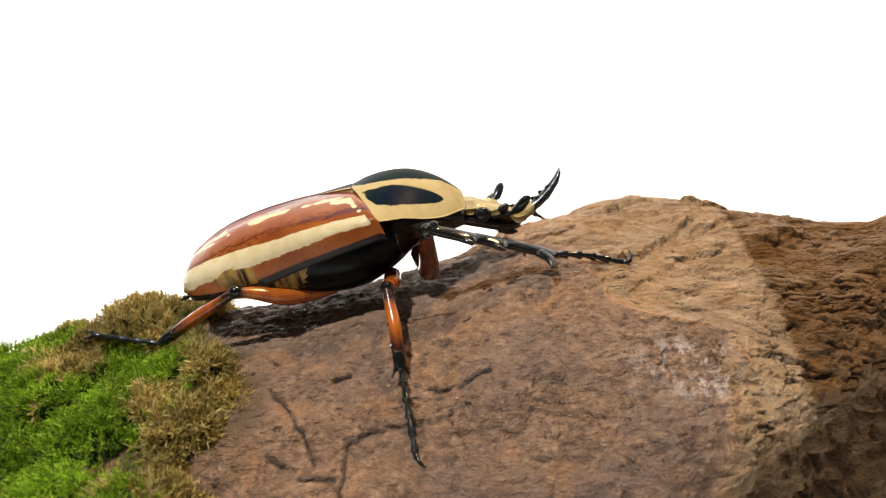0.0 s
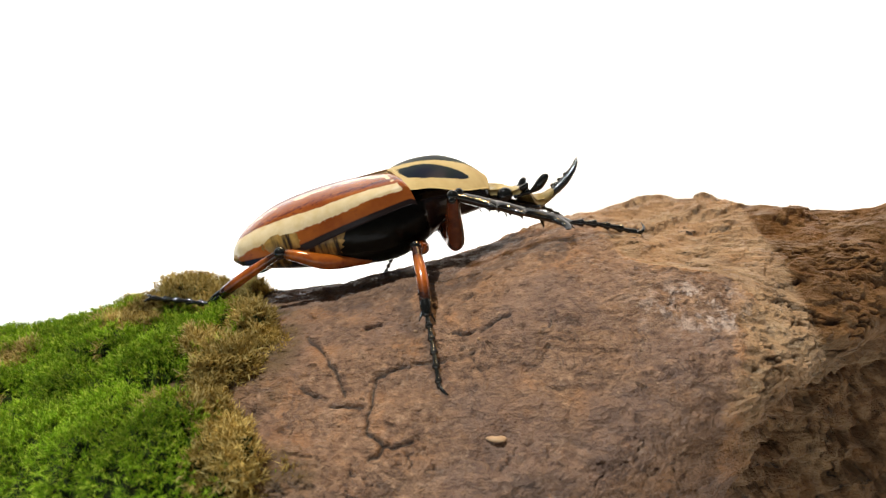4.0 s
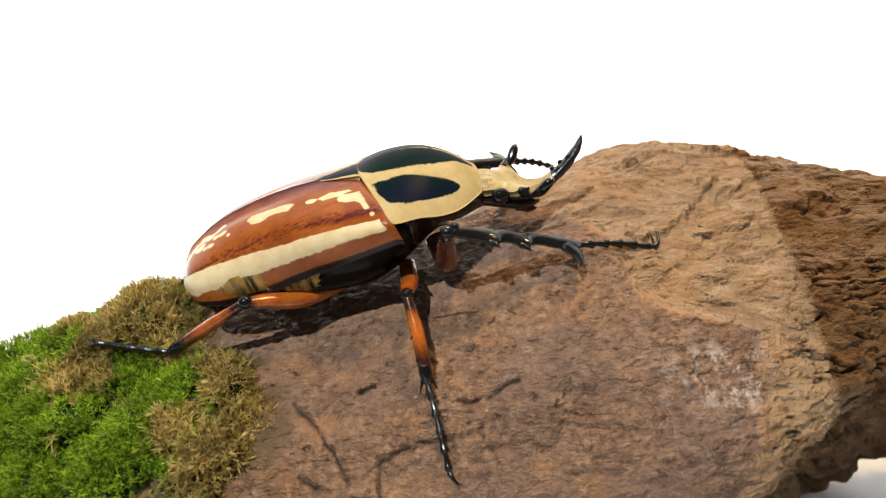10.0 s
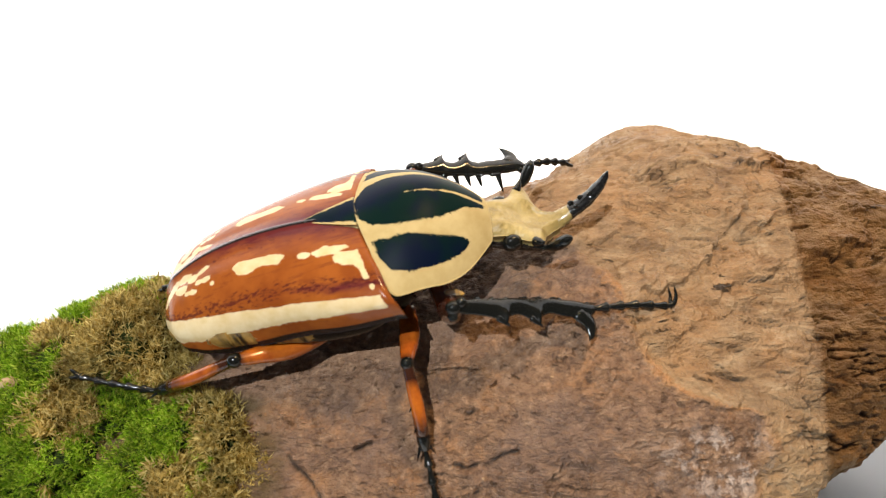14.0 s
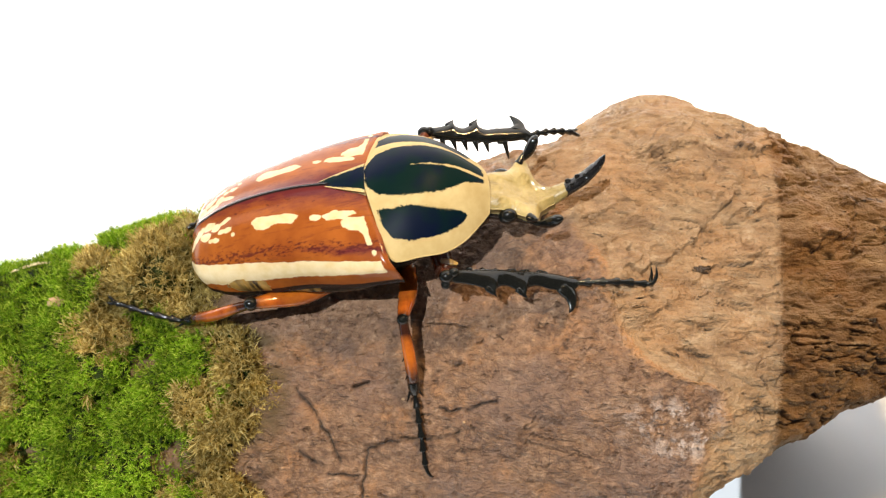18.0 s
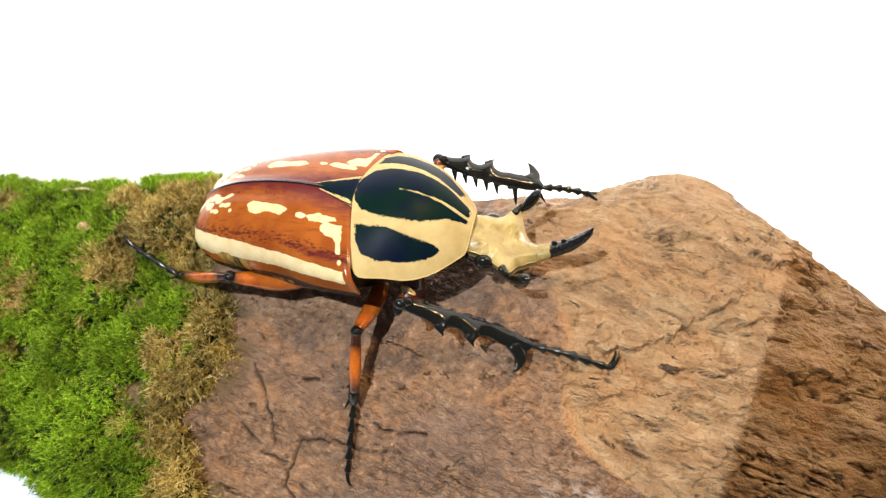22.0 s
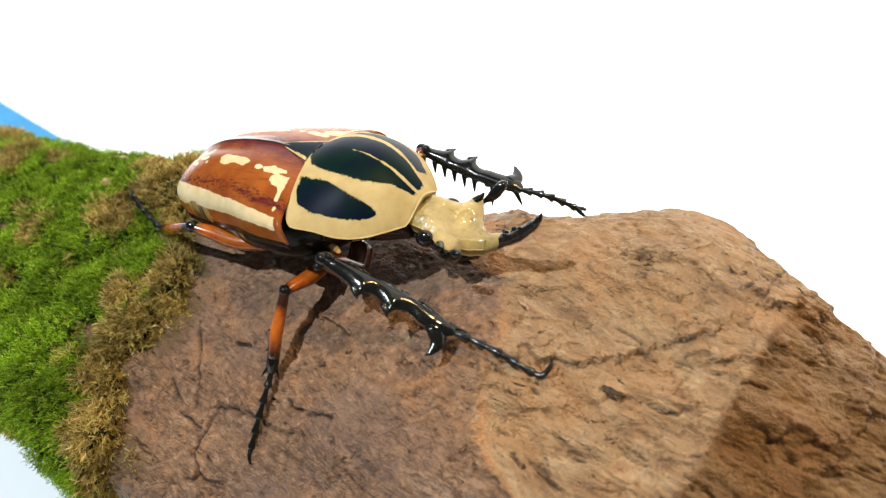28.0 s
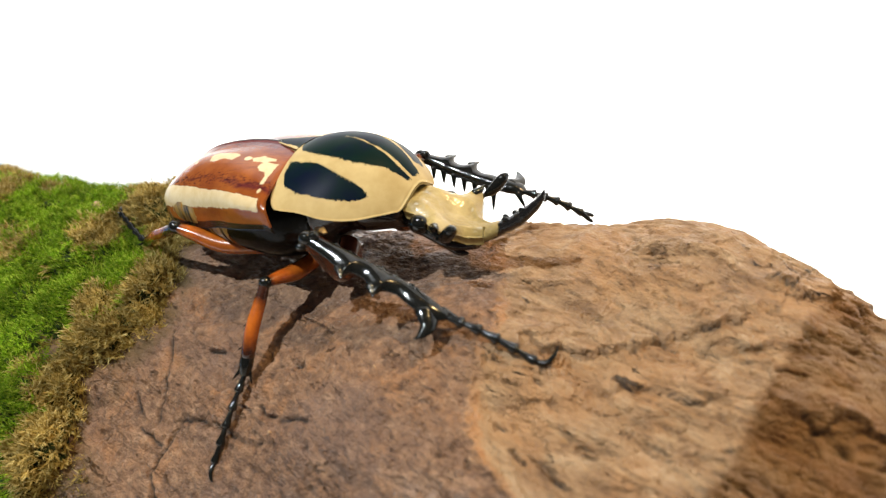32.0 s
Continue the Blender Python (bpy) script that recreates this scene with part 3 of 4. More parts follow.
def build_wood():
    s = np.concatenate([np.linspace(-140, -45, 120), np.linspace(-44.7, 75, 470), np.linspace(75.5, 122, 100)])
    a = np.concatenate([np.linspace(0, 0.18, 80)[:-1], np.linspace(0.18, 0.68, 350)[:-1], np.linspace(0.68, 1, 60)])
    S, A = np.meshgrid(s, a, indexing="ij")
    p = wood_place(S, A)
    du, dv = np.gradient(p, axis=0), np.gradient(p, axis=1)
    n = np.cross(du, dv)
    n /= np.linalg.norm(n, axis=-1)[..., None] + 1e-9
    x, y, z = np.moveaxis(p, -1, 0)
    zone = wood_zone(x, y, z)
    bare = np.clip(zone * 0.5 + 0.5, 0, 1)
    # the fibres swirl, so the layers of the wood come to light as winding steps
    wx = x + 4 * fractal(x / 20, y / 13, z / 13, 3, 71)
    wy = y + 3 * fractal(x / 17, y / 14, z / 14, 3, 73)
    lump = 0.9 * fractal(x / 22, y / 12, z / 12, 3, 1) + 0.5 * bare * fractal(wx / 9, wy / 6, z / 6, 3, 75)
    fibre = 0.12 * fractal(wx / 7, wy / 3.6, z / 3.6, 3, 7) + 0.05 * fractal(x / 4.5, y / 1.3, z / 1.3, 2, 15)
    layer = fractal(wx / 26, wy / 11, z / 13, 4, 33) * 1.5 + 0.42 * fractal(x / 5, y / 3.6, z / 3.6, 5, 35)
    part_up = layer - np.floor(layer)
    flake = 0.9 * (np.clip(part_up * 14, 0, 1) - part_up)
    thin = 2.8 * fractal(wx / 15, wy / 10, z / 10, 5, 37)
    thin_up = thin - np.floor(thin)
    # terraces with ragged rims, and short fissures that are dense towards the end
    flake = 0.45 * flake + 0.34 * (np.floor(thin) + np.clip(thin_up / 0.16, 0, 1) - 0.35 * thin_up)
    dense = 0.3 + 1.3 * np.clip((x - 50) / 10, 0, 1) + 0.7 * np.clip((118 - y) / 6, 0, 1)
    fissure = np.exp(-(fractal(x / 8, wy / 1.7, z / 1.7, 3, 111) / 0.12) ** 2) * np.clip(lattice(x / 3.4, y / 1.5, z / 1.5, 113) * 4 - 2.2 + dense, 0, 1)
    # mask for the painted shade at the risers of flakes and terraces
    step_shade = np.maximum(np.exp(-(np.minimum(part_up, 1 - part_up) / 0.05) ** 2), 0.6 * np.exp(-(thin_up / 0.13) ** 2)) * bare
    split = np.exp(-(fractal(wx / 12, wy / 2.6, z / 3, 3, 77) / 0.05) ** 2) * np.clip(lattice(x / 6, y / 4, z / 4, 79) * 3 - 0.6, 0, 1)
    scab = 1.8 * fractal(x / 7, y / 6, z / 6, 5, 41)
    scab_up = scab - np.floor(scab)
    bark = 0.26 * (np.clip(scab_up * 7, 0, 1) - scab_up) + 0.26 * fractal(x / 6, y / 4, z / 4, 5, 11) + 0.20 * fractal(x / 1.3, y / 1.1, z / 1.1, 3, 19)
    web = np.exp(-(fractal(x / 6, y / 4.5, z / 4.5, 4, 83) / 0.035) ** 2) * np.clip(lattice(x / 7, y / 6, z / 6, 85) * 3 - 0.5, 0, 1)
    lift = lump + bare * (fibre + flake - 0.3 * split - 0.28 * fissure) + (1 - bare) * (bark - 0.3 * web)
    # torn fibres on the underside of the bare end
    torn = (A < 0.19) * np.clip((x - 42) / 8, 0, 1)
    lift = lift + torn * (2.2 * fractal(wx / 13, y / 3, z / 2.6, 3, 101) - 4.0 * np.exp(-(fractal(x / 17, y / 4, z / 3.2, 3, 103) / 0.11) ** 2))
    # a low step where the bark ends
    lift = lift + 0.35 * np.exp(-(zone * 4 / 1.6) ** 2)
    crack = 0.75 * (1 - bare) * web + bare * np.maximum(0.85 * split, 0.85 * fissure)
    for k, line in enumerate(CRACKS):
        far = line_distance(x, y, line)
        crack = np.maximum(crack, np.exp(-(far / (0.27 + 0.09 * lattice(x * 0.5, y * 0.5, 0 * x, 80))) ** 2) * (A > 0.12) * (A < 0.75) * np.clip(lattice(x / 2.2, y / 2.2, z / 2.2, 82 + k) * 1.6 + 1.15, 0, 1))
    lift = lift - 0.7 * crack
    lift = lift + 12.0 * np.exp(-(((x - 97) / 5.5) ** 2 + ((y - 127) / 6) ** 2)) * (A > 0.35) * (A < 0.8)
    over = (A > 0.3) & (A < 0.8)
    for line, high in LEDGES + END_LEDGES:
        rise, foot = ledge_lift(x + 0.9 * fractal(x / 2.5, y / 2.5, 0 * x, 3, 95), y + 0.9 * fractal(x / 2.5, y / 2.5, 0 * x, 3, 97), line, high)
        lift = lift + 1.25 * rise * over
        # shade at each ledge's foot is painted in with the crack colour
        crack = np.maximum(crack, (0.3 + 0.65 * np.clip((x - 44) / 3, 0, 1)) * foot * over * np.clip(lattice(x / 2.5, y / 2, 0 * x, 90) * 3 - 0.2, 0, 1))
    p = p + n * lift[..., None]
    p[..., 2] = np.maximum(p[..., 2], 0.0)
    bloom = np.exp(-(((x - 39.5) / 8.5) ** 2 + ((y - 95) / 4.5) ** 2 + ((z - 65) / 6) ** 2)) * np.clip(0.95 + fractal(x / 5, y / 4, z / 4, 3, 99), 0, 1)
    soil = np.clip(moss_cover(x, y) / 5 + 0.9, 0, 1)
    rows, cols = x.shape
    flat = p.reshape(-1, 3)
    values = [("zone", zone.ravel()), ("crack", crack.ravel() ** 1.4), ("bloom", np.clip(bloom * 1.3, 0, 1).ravel()), ("soil", soil.ravel()), ("step_shade", step_shade.ravel())]
    quads = grid_faces(rows, cols, wrap=True)
    is_bare = zone.ravel()[quads].mean(1) > 0
    wood = new("driftwood")
    tagged(wood, "weathered brown driftwood log with cracked bark and flaking bare wood", "driftwood")
    for name, chosen, cap, label in (("bark", quads[~is_bare], tuple(range(cols))[::-1], "dark brown cracked bark"), ("bare_wood", quads[is_bare], tuple(range((rows - 1) * cols, rows * cols)), "bare tan fibrous wood with lifted flakes")):
        used = np.unique(np.concatenate([chosen.ravel(), np.array(cap)]))
        back = np.zeros(len(flat), dtype=int)
        back[used] = np.arange(len(used))
        faces = back[chosen].tolist() + [back[list(cap)].tolist()]
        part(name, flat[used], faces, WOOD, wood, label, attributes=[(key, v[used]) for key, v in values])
    return s, a, p


LOG_S, LOG_A, LOG_P = build_wood()


def hind_gap(x, y):
    """1 along the trodden line under the hind foot, 0 away from it."""
    t = np.clip(((x + 48) * -15 + (y - 111.5) * 2.5) / (15 ** 2 + 2.5 ** 2), 0, 1)
    return np.exp(-(np.hypot(x + 48 + 15 * t, y - 111.5 - 2.5 * t) / 4.0) ** 2)


def cushions(x, y, size, seed):
    """Round heaps side by side: 1 on the top of each, 0 in the gaps."""
    gx, gy, best = np.floor(x / size), np.floor(y / size), 9.0
    for i in (-1, 0, 1):
        for j in (-1, 0, 1):
            a, b = gx + i, gy + j
            best = np.minimum(best, np.hypot(x / size - a - 0.5 - 0.45 * lattice(a, b, 0 * a, seed), y / size - b - 0.5 - 0.45 * lattice(a, b, 0 * a, seed + 1)))
    return np.sqrt(np.clip(1 - (best / 0.75) ** 2, 0, 1))


def heap(x, y, z):
    wob = 1.2 * lattice(x / 3, y / 3, z / 3, 52)
    return 0.68 * cushions(x + wob, y + 0.6 * z + wob, 10.0, 50) + 0.32 * cushions(x - wob, y + 0.6 * z, 4.5, 54)


def build_moss():
    rng = np.random.default_rng(4)
    du, dv = np.gradient(LOG_P, axis=0), np.gradient(LOG_P, axis=1)
    normal = np.cross(du, dv)
    area = np.linalg.norm(normal, axis=-1)
    normal /= area[..., None] + 1e-9
    x, y, z = np.moveaxis(LOG_P, -1, 0)
    cover = moss_cover(x, y)
    ok = (cover > 0) & (z > 30) & (LOG_A[None] > 0.1) & (LOG_A[None] < 0.86)
    weight = (area * ok * (0.12 + heap(x, y, z))).ravel()
    weight /= weight.sum()
    count = 54000
    pick = rng.choice(weight.size, count, p=weight)
    hill = np.exp(-(((x.ravel()[pick] + 59) / 9) ** 2 + ((y.ravel()[pick] - 123) / 8) ** 2))
    swell = heap(x.ravel()[pick], y.ravel()[pick], z.ravel()[pick])
    base_lift = 3.8 * hill + np.clip(cover.ravel()[pick] / 6, 0, 1) * (0.1 + 7.0 * swell) - 3.6
    base_lift *= 1 - 0.9 * hind_gap(x.ravel()[pick], y.ravel()[pick])
    root = LOG_P.reshape(-1, 3)[pick] + normal.reshape(-1, 3)[pick] * base_lift[:, None] + rng.normal(0, 0.35, (count, 3))
    up = normal.reshape(-1, 3)[pick]
    deep = cover.ravel()[pick]
    cx, cy = root[:, 0], root[:, 1]
    hump = np.exp(-(((cx + 59) / 9) ** 2 + ((cy - 123) / 8) ** 2))
    brownish = (deep + 8.0 * lattice(cx / 4, cy / 4, 0 * cx, 40) + 3.0 * lattice(cx, cy, root[:, 2], 48) < 10) | (hump > 0.35) | (swell + 0.25 * lattice(cx / 2, cy / 2, root[:, 2] / 2, 47) < 0.2) | (lattice(cx / 9, cy / 9, root[:, 2] / 9, 44) + 0.35 * lattice(cx / 3, cy / 3, root[:, 2] / 3, 46) > 0.42)
    cushion = heap(x.ravel()[pick], y.ravel()[pick], z.ravel()[pick])
    height = (1 - 0.5 * hind_gap(cx, cy)) * np.where(brownish, 1.2 + 1.0 * cushion, 1.6 + 1.2 * cushion) * np.clip(deep / 6 + 0.35, 0.35, 1) + 1.5 * hump
    for kind, material, chosen, label in (("green_moss", MOSS_GREEN, ~brownish, "bright green cushion moss growing over the log"), ("brown_moss", MOSS_BROWN, brownish, "dry olive brown moss at the edge of the green cushion")):
        r, u, h = root[chosen], up[chosen], height[chosen]
        m = len(r)
        leaves = 9
        verts, faces = [], []
        lean = rng.normal(0, 0.45 if kind == "brown_moss" else 0.28, (m, 3))
        axis = u + lean
        axis /= np.linalg.norm(axis, axis=1)[:, None]
        for k in range(leaves):
            f = 0.35 + 0.65 * (k + rng.random(m)) / leaves
            at = r + axis * (h * f)[:, None]
            out = rng.normal(0, 1, (m, 3))
            out -= axis * (out * axis).sum(1)[:, None]
            out /= np.linalg.norm(out, axis=1)[:, None]
            tip = at + (out * 0.75 + axis * 0.75) * (rng.uniform(0.5, 1.05, m) * (1.7 if kind == "brown_moss" else 1.0))[:, None]
            side = np.cross(out, axis) * (rng.uniform(0.045, 0.08, m) * (1.4 if kind == "brown_moss" else 1.0))[:, None]
            mid = at * 0.5 + tip * 0.5 + axis * 0.08
            verts.append(np.stack([at - side * 0.4, at + side * 0.4, mid + side, tip, mid - side], 1))
        verts = np.concatenate(verts, 0).reshape(-1, 3)
        base = np.arange(m * leaves)[:, None] * 5
        faces = np.concatenate([base + np.array([[0, 1, 2, 4]])], 0).tolist() + (base + np.array([[4, 2, 3]])).tolist()
        ob = part(kind, verts, faces, material, smooth=False)
        tagged(ob, label, "moss", kind="stuff")
        # the cushion under the leaves
    step = (slice(None, None, 1), slice(None, None, 3))
    px = LOG_P[step]
    nx = normal[step]
    cov = moss_cover(px[..., 0], px[..., 1])
    cushion = heap(px[..., 0], px[..., 1], px[..., 2])
    hump = np.exp(-(((px[..., 0] + 59) / 9) ** 2 + ((px[..., 1] - 123) / 8) ** 2))
    thick = np.clip(cov / 6, -0.4, 1) * (0.1 + 7.0 * cushion) - 2.9 + 4.1 * hump + 0.4 * fractal(px[..., 0] / 1.6, px[..., 1] / 1.6, px[..., 2] / 1.6, 2, 60) - 0.3
    thick *= 1 - 0.9 * hind_gap(px[..., 0], px[..., 1])
    q = px + nx * thick[..., None]
    keep = cov > -1.5
    rows, cols = keep.shape
    f = grid_faces(rows, cols)
    good = keep.ravel()[f].all(1)
    ids = np.unique(f[good])
    back = np.full(rows * cols, -1)
    back[ids] = np.arange(len(ids))
    ob = part("moss_bed", q.reshape(-1, 3)[ids], back[f[good]].tolist(), MOSS_BED)
    tagged(ob, "dark green and brown matted moss bed on the log", "moss", kind="stuff")


def bed_material():
    n = Nodes("moss_bed", 0.8, 0.0, 0.2)
    col = n.ramp(n.noise(160, 6), (0.3, (0.012, 0.017, 0.004)), (0.55, (0.028, 0.045, 0.008)), (0.75, (0.055, 0.044, 0.015)))
    n.bump(n.noise(1500, 6, 0.7), 0.8, 0.001)
    return n.colour(col)


MOSS_BED = bed_material()
build_moss()


# ---- small things that lie on the log and in the moss ----
def resting(x, y, sunk=0.0):
    """A place on the upper side of the log."""
    top = LOG_P[:, (LOG_A > 0.2) & (LOG_A < 0.7)].reshape(-1, 3)
    k = np.argmin((top[:, 0] - x) ** 2 + (top[:, 1] - y) ** 2)
    return top[k] + np.array((0, 0, -sunk))


STRAW = amber_chitin("dry_straw", (0.62, 0.50, 0.27), (0.48, 0.36, 0.17))
PALE = plain("pale_wood", (0.30, 0.175, 0.085), (0.46, 0.31, 0.18), 0.8, 400.0)


def build_straw(points, radius):
    v, f = tube([(*p, r * radius) for p, r in zip(points, (0.5, 1.0, 0.9, 0.4))], 24, 8, 0.6, ripple=0.06)
    tagged(part("dry_straw", v, f, STRAW), "thin pale dry straw lying in the moss", "straw")


def build_chip(name, at, size, label, category, seed):
    v, f = ball(np.zeros(3), np.array(size), 12, 16)
    v = np.asarray(v) * (1 + 0.35 * lattice(v[:, 0] * 1.3 + seed, v[:, 1] * 1.3, v[:, 2] * 1.3, seed))[:, None]
    tagged(part(name, v + np.asarray(at), f, PALE), label, category)


def build_small_things():
    up = np.array((0, 0, 1.0))
    a, b = resting(-92, 131) + up * 5.0, resting(-82.5, 128) + up * 4.6
    build_straw([a, a * 0.66 + b * 0.34 + up * 0.5, a * 0.33 + b * 0.67 + up * 0.7, b], 0.38)
    build_chip("bark_chip", resting(-76, 116) + up * 4.2, (1.5, 1.2, 0.7), "small pale bark chip caught in the moss", "chip", 3)
    build_chip("wood_chip", resting(5.5, 84.8), (1.4, 1.0, 0.4), "small pale chip on the dark bark", "chip", 5)
    # the second is a pale grain that stands in for a glint
    for k, (x, y) in enumerate(((13.9, 107.4), (59, 111.5), (-8, 100), (3, 96.5))):
        build_chip("seed", resting(x, y) + up * 0.1, (0.38, 0.3, 0.26), "tiny pale seed-sized speck on the wood", "seed", 11 + k)


build_small_things()

# ---- the beetle ----
# body space in millimetres: x ahead from the base of the scutellum, y to its left, z up
beetle = new("beetle")
beetle.matrix_world = pose(-0.0169, 0.12565, 0.0884, 0, -14, 7)
tagged(beetle, "large flower beetle with cream stripes and red-brown wing cases on driftwood", "beetle")

# x, half width, top z, margin z, sideways shift
BACK = [(-35.2, 1.04, -9.82, -9.13, 2.04), (-34.4, 4.77, -7.64, -8.97, 1.72), (-32.7, 8.15, -5.23, -8.73, 1.51), (-29.3, 10.43, -2.97, -8.8, 1.31), (-24.5, 11.65, -1.05, -8.9, 1.23), (-19.5, 12.45, -0.09, -8.41, 1.23), (-12, 13.66, 0.45, -7.17, 1.0), (-4, 15.28, 0.24, -6.03, 0.22), (3, 15.86, -0.46, -5.23, -0.37)]
# x, half width, top z, margin z
SHIELD = [(0, 13.31, 0.22, -4.2), (2, 14.49, 0.89, -4.48), (4, 14.61, 1.28, -5.03), (8, 14.0, 1.37, -5.68), (12, 12.88, 0.62, -7.08), (15, 10.84, -0.86, -7.95), (18, 7.71, -3.18, -8.38), (20, 5.02, -5.38, -8.75), (21.2, 2.63, -6.9, -9.28)]


def blot(x, y, corners):
    """Above zero inside a patch with these corners, in millimetres from its edge."""
    best, inside = np.full(np.shape(x), 1e9), np.zeros(np.shape(x), dtype=bool)
    for (ax, ay), (bx, by) in zip(corners, corners[1:] + corners[:1]):
        dx, dy = bx - ax, by - ay
        t = np.clip(((x - ax) * dx + (y - ay) * dy) / (dx * dx + dy * dy), 0, 1)
        best = np.minimum(best, np.hypot(x - ax - t * dx, y - ay - t * dy))
        inside ^= ((ay > y) != (by > y)) & (x < dx * (y - ay) / (dy if dy else 1e-9) + ax)
    return np.where(inside, best, -best)


def ellipse(x, y, cx, cy, rx, ry, turn=0.0):
    """Above zero inside, about millimetres from the edge."""
    c, s = math.cos(turn), math.sin(turn)
    u, v = (x - cx) * c + (y - cy) * s, -(x - cx) * s + (y - cy) * c
    return (1 - np.hypot(u / rx, v / ry)) * min(rx, ry)


def build_elytron(side):
    rows, cols = 150, 90
    u = (1 - np.cos(np.linspace(0, np.pi, rows))) / 2
    v = np.linspace(0, 1, cols)
    U, V = np.meshgrid(u, v, indexing="ij")
    # the front end is tucked under the neck shield
    front = between([(0, 0.3), (0.25, 1.7), (0.5, 2.9), (0.75, 3.7), (1, 4.9)], V)[..., 0]
    x = front * (1 - U) - 35.2 * U
    x = x - 0.29
    w, top, low, sway = np.moveaxis(between(BACK, x), -1, 0)
    angle = np.radians(94) * V
    y = np.maximum(w, 0.3) * np.abs(np.sin(angle)) ** 1.186
    z = low + (top - low) * np.sign(np.cos(angle)) * np.abs(np.cos(angle)) ** 0.85
    # raised seam, and a shallow rib along each wing case
    z += 0.25 * np.exp(-(y / 0.6) ** 2) - 0.25 * np.exp(-((V - 0.16) / 0.07) ** 2) * np.clip((-x - 8) / 8, 0, 1)
    z -= 0.5 * np.exp(-((x - front) / 0.7) ** 2)
    y = y + 0.04
    # the outer margin turns straight down
    z -= 2.1 * np.clip((V - 0.86) / 0.14, 0, 1) * np.clip((x + 36) / 4, 0, 1)
    total = w + 5.5
    arc = V * total  # millimetres from the seam round the side
    cream = np.full_like(x, -3.0)
    upper = np.interp(x, [-34, -30, -24, -14, -4, 2], [0.60, 0.597, 0.638, 0.712, 0.703, 0.73])
    lower = np.interp(x, [-34, -30, -24, -14, -4, 2], [0.95, 0.90, 0.875, 0.89, 0.875, 0.885])
    band = np.minimum(np.minimum(V - upper, lower - V) * total, front - 1.7 - x)
    cream = np.maximum(cream, band)
    for corners in ([(-19.5, 5.1), (-18.7, 4.5), (-15.8, 4.8), (-12.5, 5.2), (-11.1, 5.7), (-12.3, 6.6), (-15.6, 6.2), (-17.2, 6.7), (-19, 6.2)],
                    [(-6.9, 6.1), (-4.7, 5.6), (-1.8, 5.7), (-1.4, 6.1), (-3.1, 6.8), (-6.1, 6.8)],
                    [(-3.8, 7.3), (-2.1, 6.8), (0.0, 7.0), (0.5, 9.6), (0.9, 11.9), (0.3, 11.9), (-0.1, 10.1), (-0.8, 9.1), (-2.3, 8.8), (-3.6, 8.1)]):
        cream = np.maximum(cream, blot(x, arc, corners) + 0.12)
    for cx, cy, rx, ry, turn in ((-8.2, 6.3, 0.8, 0.42, 0), (1.1, 13.4, 0.35, 0.6, 0), (-31.4, 3.2, 1.9, 0.8, -0.7), (-28.6, 2.5, 1.5, 0.75, 0.1), (-29.3, 4.3, 1.3, 0.75, 0.3), (-26.9, 3.5, 0.9, 0.75, 0.2),
                                 (-25.0, 3.0, 1.2, 0.42, -0.3), (-24.3, 4.9, 0.8, 0.45, 0), (-26.8, 5.9, 0.7, 0.42, 0.5), (-25.7, 4.8, 0.5, 0.36, 0), (-28.0, 5.6, 0.55, 0.36, 0), (-23.2, 6.0, 0.36, 0.3, 0), (-32.6, 4.5, 1.0, 0.55, -0.7)):
        cream = np.maximum(cream, ellipse(x, arc, cx, cy, rx, ry, turn) * 1.25 + 0.08)
    black = np.maximum(0.34 - y, np.minimum(arc - total * 0.96, 1.0) * 1.0)
    dusk = 0.8 - np.minimum(arc / 3.0, 3) + 0.6 * np.clip((x + 14) / 14, 0, 1) - 0.6 * np.clip((-x - 16) / 14, 0, 1)
    dusk = np.maximum(dusk, 0.35 - np.abs(arc - total * 0.60) / 1.6 - np.clip((-x - 6) / 10, 0, 2))
    fleck = 0.1 - np.abs(arc - total * 0.57) / 2.4
    fleck = np.maximum(fleck, -0.35 - np.abs(arc - 2.6) / 3)
    outer = np.stack([x, side * y + sway, z], -1)
    inward = np.stack([0 * x, -side * 0.35 * np.sin(angle), -0.35 * np.cos(angle)], -1)
    verts, faces = shell(outer, inward, flip=side > 0)
    twice = lambda q: np.concatenate([q.ravel(), q.ravel()])
    return part("elytron", verts, faces, ELYTRON, beetle, "glossy red-brown wing case with cream stripe and spots", attributes=[("cream", twice(cream)), ("black", twice(black)), ("dusk", twice(dusk)), ("fleck", twice(fleck))])


